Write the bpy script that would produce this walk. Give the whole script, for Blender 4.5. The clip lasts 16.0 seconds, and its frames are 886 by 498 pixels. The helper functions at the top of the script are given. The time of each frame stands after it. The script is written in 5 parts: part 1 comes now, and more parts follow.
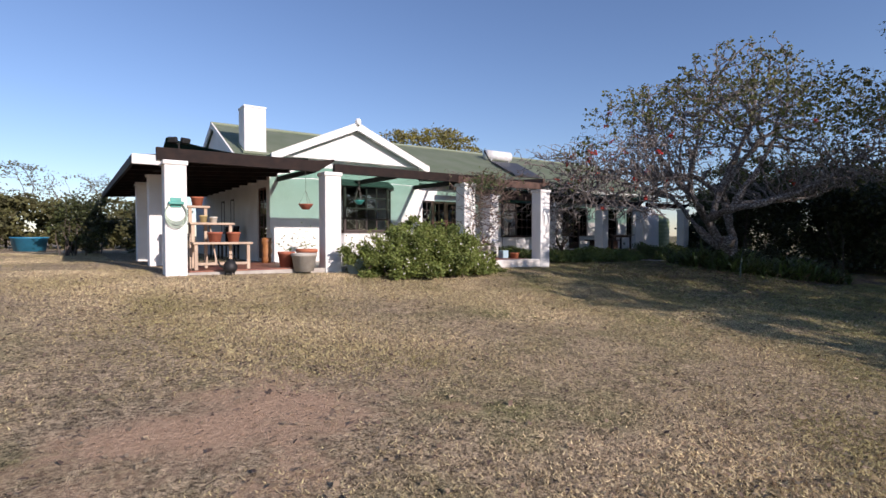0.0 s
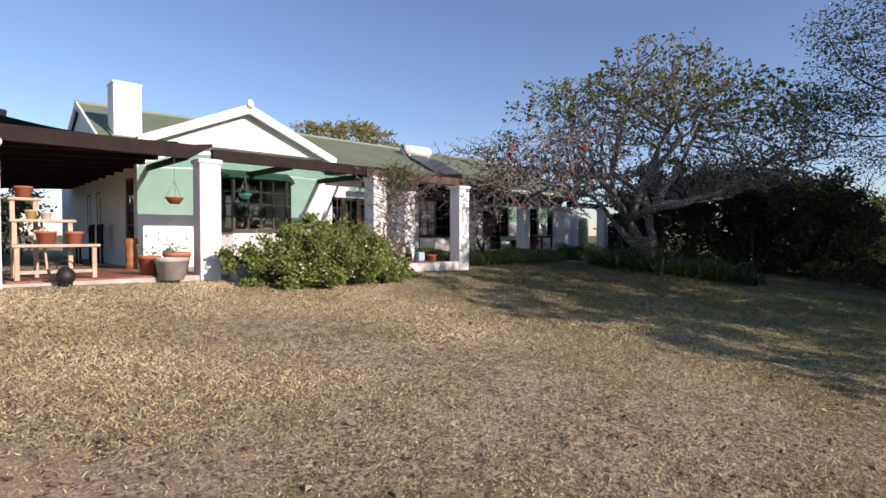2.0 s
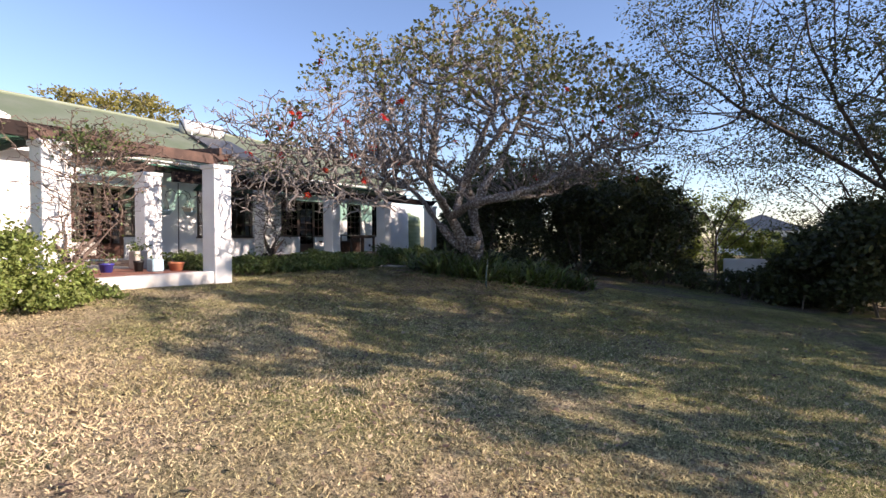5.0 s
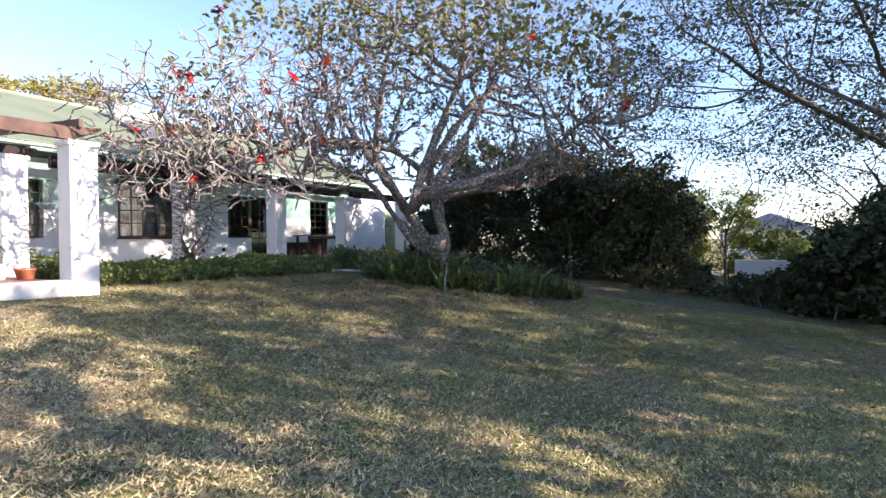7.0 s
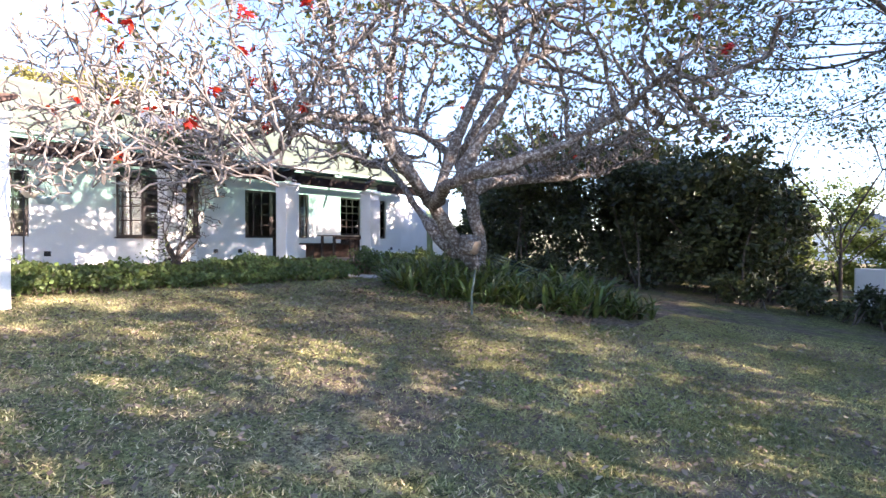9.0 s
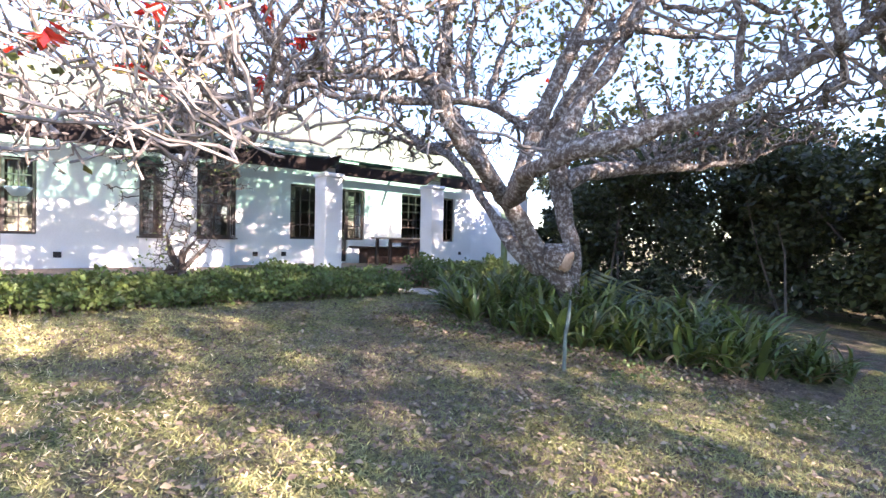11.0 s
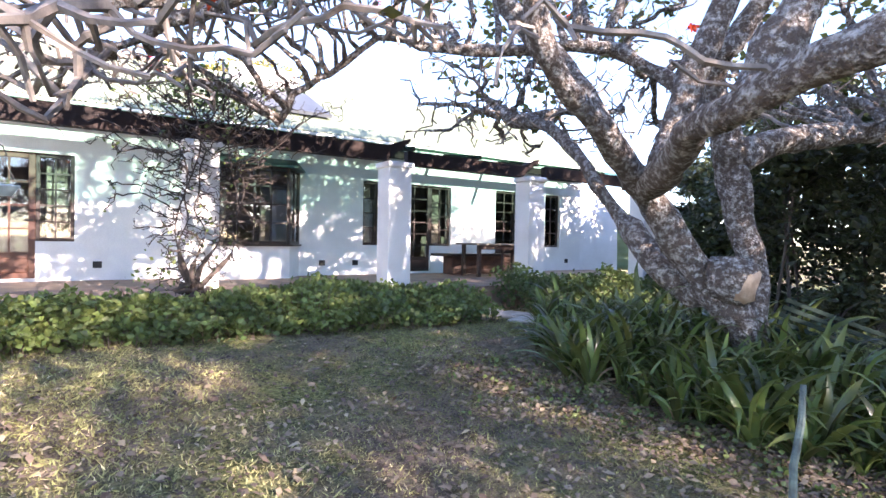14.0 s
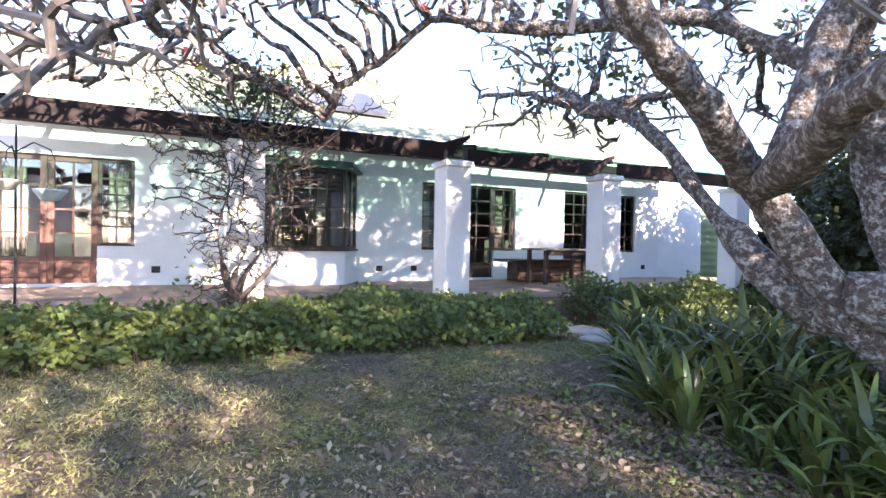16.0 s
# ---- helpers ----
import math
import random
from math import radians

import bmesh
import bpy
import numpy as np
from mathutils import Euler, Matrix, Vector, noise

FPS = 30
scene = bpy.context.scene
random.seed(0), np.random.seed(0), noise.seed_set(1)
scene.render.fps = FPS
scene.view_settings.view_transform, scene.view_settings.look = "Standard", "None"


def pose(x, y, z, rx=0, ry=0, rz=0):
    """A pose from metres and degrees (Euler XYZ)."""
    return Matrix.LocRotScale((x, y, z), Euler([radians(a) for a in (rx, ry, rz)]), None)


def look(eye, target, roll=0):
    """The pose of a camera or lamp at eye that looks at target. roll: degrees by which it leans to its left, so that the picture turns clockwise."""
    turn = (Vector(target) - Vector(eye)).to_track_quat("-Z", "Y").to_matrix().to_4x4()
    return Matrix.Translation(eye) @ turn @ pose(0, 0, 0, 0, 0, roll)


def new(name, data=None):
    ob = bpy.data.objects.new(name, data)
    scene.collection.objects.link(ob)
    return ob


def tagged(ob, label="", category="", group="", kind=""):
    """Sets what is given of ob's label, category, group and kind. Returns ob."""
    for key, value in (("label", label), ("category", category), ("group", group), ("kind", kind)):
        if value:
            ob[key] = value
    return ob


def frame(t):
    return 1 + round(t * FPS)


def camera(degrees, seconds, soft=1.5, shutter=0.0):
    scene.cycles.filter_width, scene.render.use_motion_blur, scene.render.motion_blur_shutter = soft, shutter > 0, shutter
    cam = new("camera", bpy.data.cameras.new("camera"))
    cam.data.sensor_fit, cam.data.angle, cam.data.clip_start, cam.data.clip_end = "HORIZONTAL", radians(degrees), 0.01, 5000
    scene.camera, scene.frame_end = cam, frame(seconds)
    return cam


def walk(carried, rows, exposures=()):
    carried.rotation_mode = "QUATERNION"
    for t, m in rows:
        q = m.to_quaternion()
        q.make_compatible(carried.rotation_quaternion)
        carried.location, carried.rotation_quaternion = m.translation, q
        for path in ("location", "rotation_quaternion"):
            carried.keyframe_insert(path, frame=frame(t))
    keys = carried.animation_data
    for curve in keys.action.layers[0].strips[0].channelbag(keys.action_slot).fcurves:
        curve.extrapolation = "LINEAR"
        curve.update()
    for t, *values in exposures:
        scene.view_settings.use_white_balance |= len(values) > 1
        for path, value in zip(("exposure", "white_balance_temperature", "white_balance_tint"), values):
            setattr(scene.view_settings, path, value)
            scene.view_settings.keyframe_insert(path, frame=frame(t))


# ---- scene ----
cam = camera(80.0, 16.0)
METRES, EYE, TILT, LEAN, TURN = 17.2, 1.5, 0.0, 0.0, -34.0
PATH = [
    (0, (-1.573, -11.954, 0.822), (-0.419, -10.321, 0.772), 0.0),
    (0.5, (-1.374, -11.706, 0.818), (-0.177, -10.105, 0.768), 0.0),
    (1, (-1.099, -11.438, 0.815), (0.152, -9.878, 0.766), 0.0),
    (1.5, (-0.733, -11.137, 0.831), (0.574, -9.624, 0.781), 0.1),
    (2, (-0.27, -10.848, 0.85), (1.106, -9.398, 0.798), 0.1),
    (2.5, (0.279, -10.564, 0.853), (1.729, -9.187, 0.799), 0.1),
    (3, (0.937, -10.325, 0.829), (2.457, -9.027, 0.778), -0.0),
    (3.5, (1.567, -10.111, 0.846), (3.155, -8.896, 0.795), -0.1),
    (4, (2.23, -9.91, 0.841), (3.874, -8.772, 0.794), 0.0),
    (4.5, (2.978, -9.732, 0.805), (4.666, -8.66, 0.759), -0.1),
    (5, (3.665, -9.581, 0.796), (5.39, -8.569, 0.75), 0.0),
    (5.2, (3.903, -9.56, 0.798), (5.639, -8.568, 0.756), 0.2),
    (7.5, (7.264, -9.075, 0.65), (8.968, -8.027, 0.62), -0.6),
    (8, (7.902, -8.846, 0.627), (9.57, -7.743, 0.603), -0.2),
    (8.5, (8.523, -8.63, 0.638), (10.152, -7.47, 0.613), -0.1),
    (9, (9.095, -8.377, 0.668), (10.687, -7.167, 0.64), 0.0),
    (9.2, (9.31, -8.272, 0.678), (10.887, -7.042, 0.647), 0.2),
    (11.3, (11.69, -6.343, 0.843), (13.065, -4.891, 0.808), 0.9),
    (11.5, (11.855, -6.22, 0.858), (13.21, -4.75, 0.819), 0.7),
    (12, (12.252, -5.882, 0.875), (13.548, -4.359, 0.837), 0.9),
    (12.5, (12.627, -5.549, 0.878), (13.867, -3.98, 0.843), 1.0),
    (13, (12.938, -5.246, 0.885), (14.126, -3.637, 0.849), 1.0),
    (13.5, (13.176, -4.966, 0.897), (14.316, -3.323, 0.865), 1.1),
    (14, (13.367, -4.725, 0.908), (14.463, -3.052, 0.879), 1.0),
    (14.5, (13.519, -4.511, 0.926), (14.567, -2.808, 0.899), 1.0),
    (15, (13.634, -4.339, 0.948), (14.63, -2.605, 0.92), 1.1),
    (15.5, (13.747, -4.205, 0.955), (14.68, -2.437, 0.928), 1.0),
    (16, (13.828, -4.115, 0.968), (14.707, -2.319, 0.942), 1.1),
]
walk(cam, [(t, look(eye, target, roll)) for t, eye, target, roll in PATH], exposures=[(0, 0.2, 6500, 24), (2.5, 0.5, 6900, 24), (5, 1.08, 7100, 25), (7.5, 2.05, 6800, 25), (9, 2.55, 6800, 26), (12, 3.02, 6800, 28), (16, 3.02, 6800, 28)])

# ---- world and sun ----
SUN_TRAVEL = Vector((-0.22, 1.0, -0.42)).normalized()
SUN_AZ = math.atan2(-SUN_TRAVEL.x, -SUN_TRAVEL.y)
SUN_EL = math.asin(-SUN_TRAVEL.z)
world = bpy.data.worlds.new("sky")
world.use_nodes = True
wn = world.node_tree.nodes
sky = wn.new("ShaderNodeTexSky")
sky.sky_type = "NISHITA"
sky.sun_disc = False
sky.sun_elevation = SUN_EL
sky.sun_rotation = SUN_AZ
sky.altitude = 100
sky.air_density = 1.0
sky.dust_density = 0.15
sky.ozone_density = 4.0
world.node_tree.links.new(sky.outputs[0], wn["Background"].inputs[0])
wn["Background"].inputs[1].default_value = 0.12
scene.world = world
sun = new("sun", bpy.data.lights.new("sun", "SUN"))
sun.data.energy = 5.0
sun.data.angle = radians(0.53)
sun.data.color = (1.0, 0.93, 0.82)
sun.matrix_world = look((0, 0, 30), Vector((0, 0, 30)) + SUN_TRAVEL)


# ---- materials ----
def material(name, color, rough=0.8, metal=0.0, second=None, scale=3.0, fine=40.0, bump=0.2, island=0.0, spread=0.0,
             translucent=0.0, dist=0.01, spec=0.5, lo=0.35, hi=0.68):
    """Two scales of noise mix two colours; fine noise gives relief; island or object random gives variety."""
    m = bpy.data.materials.new(name)
    m.use_nodes = True
    nt = m.node_tree
    n, l = nt.nodes, nt.links
    bs = n["Principled BSDF"]
    bs.inputs["Roughness"].default_value = rough
    bs.inputs["Metallic"].default_value = metal
    bs.inputs["Specular IOR Level"].default_value = spec
    tc = n.new("ShaderNodeTexCoord")
    a = n.new("ShaderNodeTexNoise")
    a.inputs["Scale"].default_value = scale
    a.inputs["Detail"].default_value = 6
    b = n.new("ShaderNodeTexNoise")
    b.inputs["Scale"].default_value = fine
    b.inputs["Detail"].default_value = 4
    l.new(tc.outputs["Object"], a.inputs["Vector"])
    l.new(tc.outputs["Object"], b.inputs["Vector"])
    second = second or tuple(c * 0.75 for c in color)
    ramp = n.new("ShaderNodeValToRGB")
    ramp.color_ramp.elements[0].position = lo
    ramp.color_ramp.elements[1].position = hi
    ramp.color_ramp.elements[0].color = (*second, 1)
    ramp.color_ramp.elements[1].color = (*color, 1)
    l.new(a.outputs["Fac"], ramp.inputs[0])
    hsv = n.new("ShaderNodeHueSaturation")
    l.new(ramp.outputs[0], hsv.inputs["Color"])
    mr = n.new("ShaderNodeMapRange")
    mr.inputs["To Min"].default_value = 0.82
    mr.inputs["To Max"].default_value = 1.18
    l.new(b.outputs["Fac"], mr.inputs["Value"])
    last = mr.outputs[0]
    if island or spread:
        src = n.new("ShaderNodeNewGeometry").outputs["Random Per Island"] if island else n.new("ShaderNodeObjectInfo").outputs["Random"]
        mr2 = n.new("ShaderNodeMapRange")
        w = island or spread
        mr2.inputs["To Min"].default_value = 1 - w
        mr2.inputs["To Max"].default_value = 1 + w
        l.new(src, mr2.inputs["Value"])
        mul = n.new("ShaderNodeMath")
        mul.operation = "MULTIPLY"
        l.new(last, mul.inputs[0])
        l.new(mr2.outputs[0], mul.inputs[1])
        last = mul.outputs[0]
        hue = n.new("ShaderNodeMapRange")
        hue.inputs["To Min"].default_value = 0.5 - 0.012 * w / 0.3
        hue.inputs["To Max"].default_value = 0.5 + 0.012 * w / 0.3
        l.new(src, hue.inputs["Value"])
        l.new(hue.outputs[0], hsv.inputs["Hue"])
    l.new(last, hsv.inputs["Value"])
    l.new(hsv.outputs[0], bs.inputs["Base Color"])
    if bump:
        bp = n.new("ShaderNodeBump")
        bp.inputs["Strength"].default_value = bump
        bp.inputs["Distance"].default_value = dist
        l.new(b.outputs["Fac"], bp.inputs["Height"])
        l.new(bp.outputs[0], bs.inputs["Normal"])
    if translucent:
        tr = n.new("ShaderNodeBsdfTranslucent")
        l.new(hsv.outputs[0], tr.inputs["Color"])
        mx = n.new("ShaderNodeMixShader")
        mx.inputs[0].default_value = translucent
        l.new(bs.outputs[0], mx.inputs[1])
        l.new(tr.outputs[0], mx.inputs[2])
        l.new(mx.outputs[0], n["Material Output"].inputs["Surface"])
    return m


def glass_material(name, tint=(0.9, 0.95, 0.95)):
    m = bpy.data.materials.new(name)
    m.use_nodes = True
    n, l = m.node_tree.nodes, m.node_tree.links
    n.remove(n["Principled BSDF"])
    tr = n.new("ShaderNodeBsdfTransparent")
    tr.inputs[0].default_value = (*tint, 1)
    gl = n.new("ShaderNodeBsdfGlossy")
    gl.inputs["Roughness"].default_value = 0.02
    fr = n.new("ShaderNodeFresnel")
    fr.inputs[0].default_value = 1.5
    add = n.new("ShaderNodeMath")
    add.operation = "ADD"
    add.inputs[1].default_value = 0.06
    l.new(fr.outputs[0], add.inputs[0])
    mx = n.new("ShaderNodeMixShader")
    l.new(add.outputs[0], mx.inputs[0])
    l.new(tr.outputs[0], mx.inputs[1])
    l.new(gl.outputs[0], mx.inputs[2])
    l.new(mx.outputs[0], n["Material Output"].inputs["Surface"])
    return m


def cloth_material(name, tint, opaque):
    """A woven net: part threads, part open gaps that tint the light."""
    m = bpy.data.materials.new(name)
    m.use_nodes = True
    n, l = m.node_tree.nodes, m.node_tree.links
    bs = n["Principled BSDF"]
    bs.inputs["Base Color"].default_value = (0.05, 0.22, 0.15, 1)
    bs.inputs["Roughness"].default_value = 0.9
    tr = n.new("ShaderNodeBsdfTransparent")
    tc = n.new("ShaderNodeTexCoord")
    nz = n.new("ShaderNodeTexNoise")
    nz.inputs["Scale"].default_value = 3.0
    l.new(tc.outputs["Object"], nz.inputs["Vector"])
    mr = n.new("ShaderNodeMapRange")
    mr.inputs["To Min"].default_value = 0.75
    mr.inputs["To Max"].default_value = 1.15
    l.new(nz.outputs["Fac"], mr.inputs["Value"])
    mul = n.new("ShaderNodeVectorMath")
    mul.operation = "SCALE"
    mul.inputs[0].default_value = tint
    l.new(mr.outputs[0], mul.inputs["Scale"])
    l.new(mul.outputs[0], tr.inputs[0])
    mx = n.new("ShaderNodeMixShader")
    mx.inputs[0].default_value = opaque
    l.new(tr.outputs[0], mx.inputs[1])
    l.new(bs.outputs[0], mx.inputs[2])
    l.new(mx.outputs[0], n["Material Output"].inputs["Surface"])
    return m


CLOTH = cloth_material("green shade cloth", (0.32, 0.58, 0.48), 0.28)
WHITE = material("white plaster", (0.80, 0.79, 0.77), 0.85, second=(0.70, 0.69, 0.66), scale=1.3, fine=60, bump=0.25)
PLINTH = material("dirty white plaster", (0.74, 0.72, 0.68), 0.9, second=(0.52, 0.48, 0.43), scale=2.5, fine=50, bump=0.3)
TIMBER = material("dark stained timber", (0.022, 0.012, 0.009), 0.7, second=(0.012, 0.007, 0.006), scale=6, fine=90, bump=0.4, spec=0.2)
WORN = material("weathered brown timber", (0.11, 0.06, 0.042), 0.8, second=(0.055, 0.03, 0.022), scale=5, fine=80, bump=0.4)
FRAME = material("dark brown window timber", (0.04, 0.022, 0.016), 0.45, second=(0.025, 0.014, 0.01), scale=8, fine=120, bump=0.15)
REDWOOD = material("red brown door timber", (0.12, 0.05, 0.03), 0.4, second=(0.08, 0.032, 0.02), scale=6, fine=100, bump=0.15)
ROOF = material("green corrugated steel", (0.175, 0.215, 0.135), 0.6, 0.0, second=(0.22, 0.25, 0.18), scale=1.1, fine=30, bump=0.05)
DARKGREEN = material("dark green painted steel", (0.02, 0.07, 0.05), 0.5, second=(0.016, 0.05, 0.04), bump=0.1)
TERRA = material("terracotta", (0.42, 0.14, 0.07), 0.85, second=(0.33, 0.10, 0.055), scale=6, fine=60, bump=0.2, spread=0.15)
TILE = material("red quarry tile", (0.30, 0.12, 0.075), 0.6, second=(0.23, 0.09, 0.06), scale=3, fine=60, bump=0.15, spread=0.2)
CONCRETE = material("pale concrete", (0.45, 0.42, 0.37), 0.9, second=(0.34, 0.31, 0.27), scale=4, fine=50, bump=0.3)
PAVER = material("brown clay paver", (0.26, 0.17, 0.13), 0.85, second=(0.18, 0.12, 0.09), scale=3, fine=40, bump=0.3, spread=0.2)
SHELFWOOD = material("bleached pine", (0.52, 0.40, 0.29), 0.8, second=(0.40, 0.30, 0.22), scale=7, fine=70, bump=0.3)
BARK = material("grey lichened bark", (0.47, 0.455, 0.43), 0.95, second=(0.12, 0.092, 0.075), scale=17, fine=45, bump=1.0, dist=0.05, lo=0.48, hi=0.61)
BARK.node_tree.nodes["Map Range"].inputs["To Min"].default_value = 0.5
BARK.node_tree.nodes["Map Range"].inputs["To Max"].default_value = 1.5
BARK.node_tree.nodes["Noise Texture"].inputs["Roughness"].default_value = 0.74
BARK.node_tree.nodes["Noise Texture"].inputs["Detail"].default_value = 8
BARKDARK = material("dark rough bark", (0.13, 0.105, 0.085), 0.95, second=(0.07, 0.055, 0.045), scale=4, fine=30, bump=0.9, dist=0.02)
TWIG = material("grey brown twig bark", (0.31, 0.27, 0.24), 0.9, second=(0.12, 0.10, 0.088), scale=5, fine=40, bump=0.4)
BAREWOOD = material("pale orange heartwood", (0.62, 0.47, 0.34), 0.85, second=(0.30, 0.19, 0.12), scale=9, fine=70, bump=0.5)
VINEDARK = material("dark old vine stem", (0.085, 0.065, 0.055), 0.9, second=(0.04, 0.03, 0.025), scale=8, fine=60, bump=0.4)
VINEBARK = material("dry vine stem", (0.19, 0.135, 0.105), 0.9, second=(0.10, 0.07, 0.055), scale=8, fine=60, bump=0.4)
LEAF = material("mid green leaf", (0.17, 0.215, 0.06), 0.5, second=(0.08, 0.12, 0.035), scale=0.8, bump=0, island=0.35, translucent=0.3)
LEAFPALE = material("yellow green leaf", (0.15, 0.145, 0.05), 0.65, second=(0.085, 0.085, 0.035), scale=0.8, bump=0, island=0.35, translucent=0.35)
LEAFYELLOW = material("yellowing leaf", (0.34, 0.29, 0.07), 0.65, second=(0.19, 0.17, 0.05), scale=0.8, bump=0, island=0.3, translucent=0.4)
LEAFDARK = material("dark evergreen leaf", (0.082, 0.095, 0.034), 0.42, second=(0.034, 0.043, 0.017), scale=0.6, bump=0, island=0.45, translucent=0.32)
LEAFTREE = material("coral tree leaf", (0.15, 0.16, 0.045), 0.55, second=(0.10, 0.105, 0.032), scale=0.6, bump=0, island=0.35, translucent=0.35)
LEAFSTRAP = material("strap leaf", (0.15, 0.185, 0.05), 0.32, second=(0.055, 0.08, 0.022), scale=1.5, bump=0, spread=0.6, translucent=0.3, spec=0.5)
STRAPDRY = material("dead strap leaf", (0.34, 0.25, 0.15), 0.85, second=(0.17, 0.115, 0.07), scale=3, bump=0, spread=0.4, translucent=0.15)
LEAFDRY = material("fallen dry leaf", (0.30, 0.22, 0.145), 0.9, second=(0.10, 0.066, 0.044), scale=2, bump=0, island=0.6)
LEAFBUSH = material("bright bush leaf", (0.25, 0.30, 0.075), 0.6, second=(0.14, 0.175, 0.045), scale=1.2, bump=0, island=0.35, translucent=0.4)
BLADEGREEN = material("green lawn blade", (0.43, 0.40, 0.18), 0.9, second=(0.20, 0.20, 0.075), scale=0.6, fine=6, bump=0, island=0.4, translucent=0.25)
BLADE = material("dry lawn blade", (0.67, 0.53, 0.345), 0.9, second=(0.34, 0.285, 0.14), scale=0.45, fine=6, bump=0, island=0.55, translucent=0.25)
FLOWERRED = material("scarlet petal", (0.75, 0.06, 0.02), 0.55, second=(0.45, 0.03, 0.02), bump=0, island=0.25, translucent=0.25)
FLOWERWHITE = material("white petal", (0.78, 0.76, 0.70), 0.6, bump=0, island=0.1)
GLASS = glass_material("window glass")
CURTAIN = material("faded curtain", (0.34, 0.29, 0.23), 0.9, second=(0.26, 0.22, 0.18), scale=4, fine=90, bump=0.2)
# dark tone puts room shade into the inner wall and ceiling
ROOM = material("room plaster with shade in its tone", (0.14, 0.10, 0.08), 0.9, scale=1, bump=0.1)
PLASTICBLUE = material("blue plastic", (0.03, 0.22, 0.36), 0.4, bump=0.03)
PLASTICTEAL = material("teal plastic", (0.05, 0.36, 0.30), 0.4, bump=0.03)
PANELBLUE = material("solar panel glass", (0.06, 0.068, 0.075), 0.45, 0.0, second=(0.045, 0.05, 0.06), bump=0, spec=0.3)
TANK = material("white enamel", (0.78, 0.78, 0.77), 0.4, bump=0.05)
IRON = material("black iron", (0.012, 0.012, 0.013), 0.6, bump=0.2)


# ---- mesh helpers ----
class Geo:
    """Vertices and faces of one mesh."""

    def __init__(self):
        self.v, self.f = [], []

    def box(self, x0, x1, y0, y1, z0, z1, m=None):
        k = len(self.v)
        pts = [(x, y, z) for z in (z0, z1) for y in (y0, y1) for x in (x0, x1)]
        if m is not None:
            pts = [tuple(m @ Vector(p)) for p in pts]
        self.v += pts
        self.f += [(k, k + 2, k + 3, k + 1), (k + 4, k + 5, k + 7, k + 6), (k, k + 1, k + 5, k + 4), (k + 2, k + 6, k + 7, k + 3),
                   (k, k + 4, k + 6, k + 2), (k + 1, k + 3, k + 7, k + 5)]
        return self

    def soft(self, x0, x1, y0, y1, z0, z1, b=0.015, m=None):
        """A box with chamfered edges."""
        k = len(self.v)
        pts = []
        for z, i in ((z0, 1), (z0 + b, 0), (z1 - b, 0), (z1, 1)):
            e = b if i else 0.0
            pts += [(x0 + b, y0 + e, z), (x1 - b, y0 + e, z), (x1 - e, y0 + b, z), (x1 - e, y1 - b, z),
                    (x1 - b, y1 - e, z), (x0 + b, y1 - e, z), (x0 + e, y1 - b, z), (x0 + e, y0 + b, z)]
        if m is not None:
            pts = [tuple(m @ Vector(p)) for p in pts]
        self.v += pts
        for r in range(3):
            for i in range(8):
                j = (i + 1) % 8
                self.f.append((k + 8 * r + i, k + 8 * r + j, k + 8 * r + 8 + j, k + 8 * r + 8 + i))
        self.f.append(tuple(k + i for i in reversed(range(8))))
        self.f.append(tuple(k + 24 + i for i in range(8)))
        return self

    def tube(self, pts, radii, sides=6, cap=True):
        k = len(self.v)
        n = len(pts)
        P = [Vector(p) for p in pts]
        up = Vector((0, 0, 1))
        for i in range(n):
            d = (P[min(i + 1, n - 1)] - P[max(i - 1, 0)])
            d = d.normalized() if d.length > 1e-6 else Vector((0, 0, 1))
            ref = up if abs(d.z) < 0.9 else Vector((1, 0, 0))
            a = d.cross(ref).normalized()
            b = d.cross(a)
            for s in range(sides):
                t = 2 * math.pi * s / sides
                self.v.append(tuple(P[i] + (a * math.cos(t) + b * math.sin(t)) * radii[i]))
        for i in range(n - 1):
            for s in range(sides):
                q = (s + 1) % sides
                self.f.append((k + i * sides + s, k + i * sides + q, k + (i + 1) * sides + q, k + (i + 1) * sides + s))
        if cap:
            self.f.append(tuple(k + s for s in reversed(range(sides))))
            self.f.append(tuple(k + (n - 1) * sides + s for s in range(sides)))
        return self

    def lathe(self, profile, centre=(0, 0, 0), sides=20):
        """A turned form from (radius, height) pairs."""
        k = len(self.v)
        for r, z in profile:
            for s in range(sides):
                t = 2 * math.pi * s / sides
                self.v.append((centre[0] + r * math.cos(t), centre[1] + r * math.sin(t), centre[2] + z))
        for i in range(len(profile) - 1):
            for s in range(sides):
                q = (s + 1) % sides
                self.f.append((k + i * sides + s, k + i * sides + q, k + (i + 1) * sides + q, k + (i + 1) * sides + s))
        return self

    def poly(self, pts):
        k = len(self.v)
        self.v += [tuple(p) for p in pts]
        self.f.append(tuple(range(k, k + len(pts))))
        return self

    def slab(self, pts, thick):
        """A flat polygon with thickness, thick being the offset vector."""
        k, n, t = len(self.v), len(pts), Vector(thick)
        self.v += [tuple(p) for p in pts] + [tuple(Vector(p) + t) for p in pts]
        self.f.append(tuple(reversed(range(k, k + n))))
        self.f.append(tuple(range(k + n, k + 2 * n)))
        for i in range(n):
            j = (i + 1) % n
            self.f.append((k + i, k + j, k + n + j, k + n + i))
        return self

    def mesh(self, name, mat, smooth=False):
        me = bpy.data.meshes.new(name)
        me.from_pydata(self.v, [], self.f)
        me.materials.append(mat)
        if smooth:
            me.polygons.foreach_set("use_smooth", [True] * len(me.polygons))
        me.update()
        return me


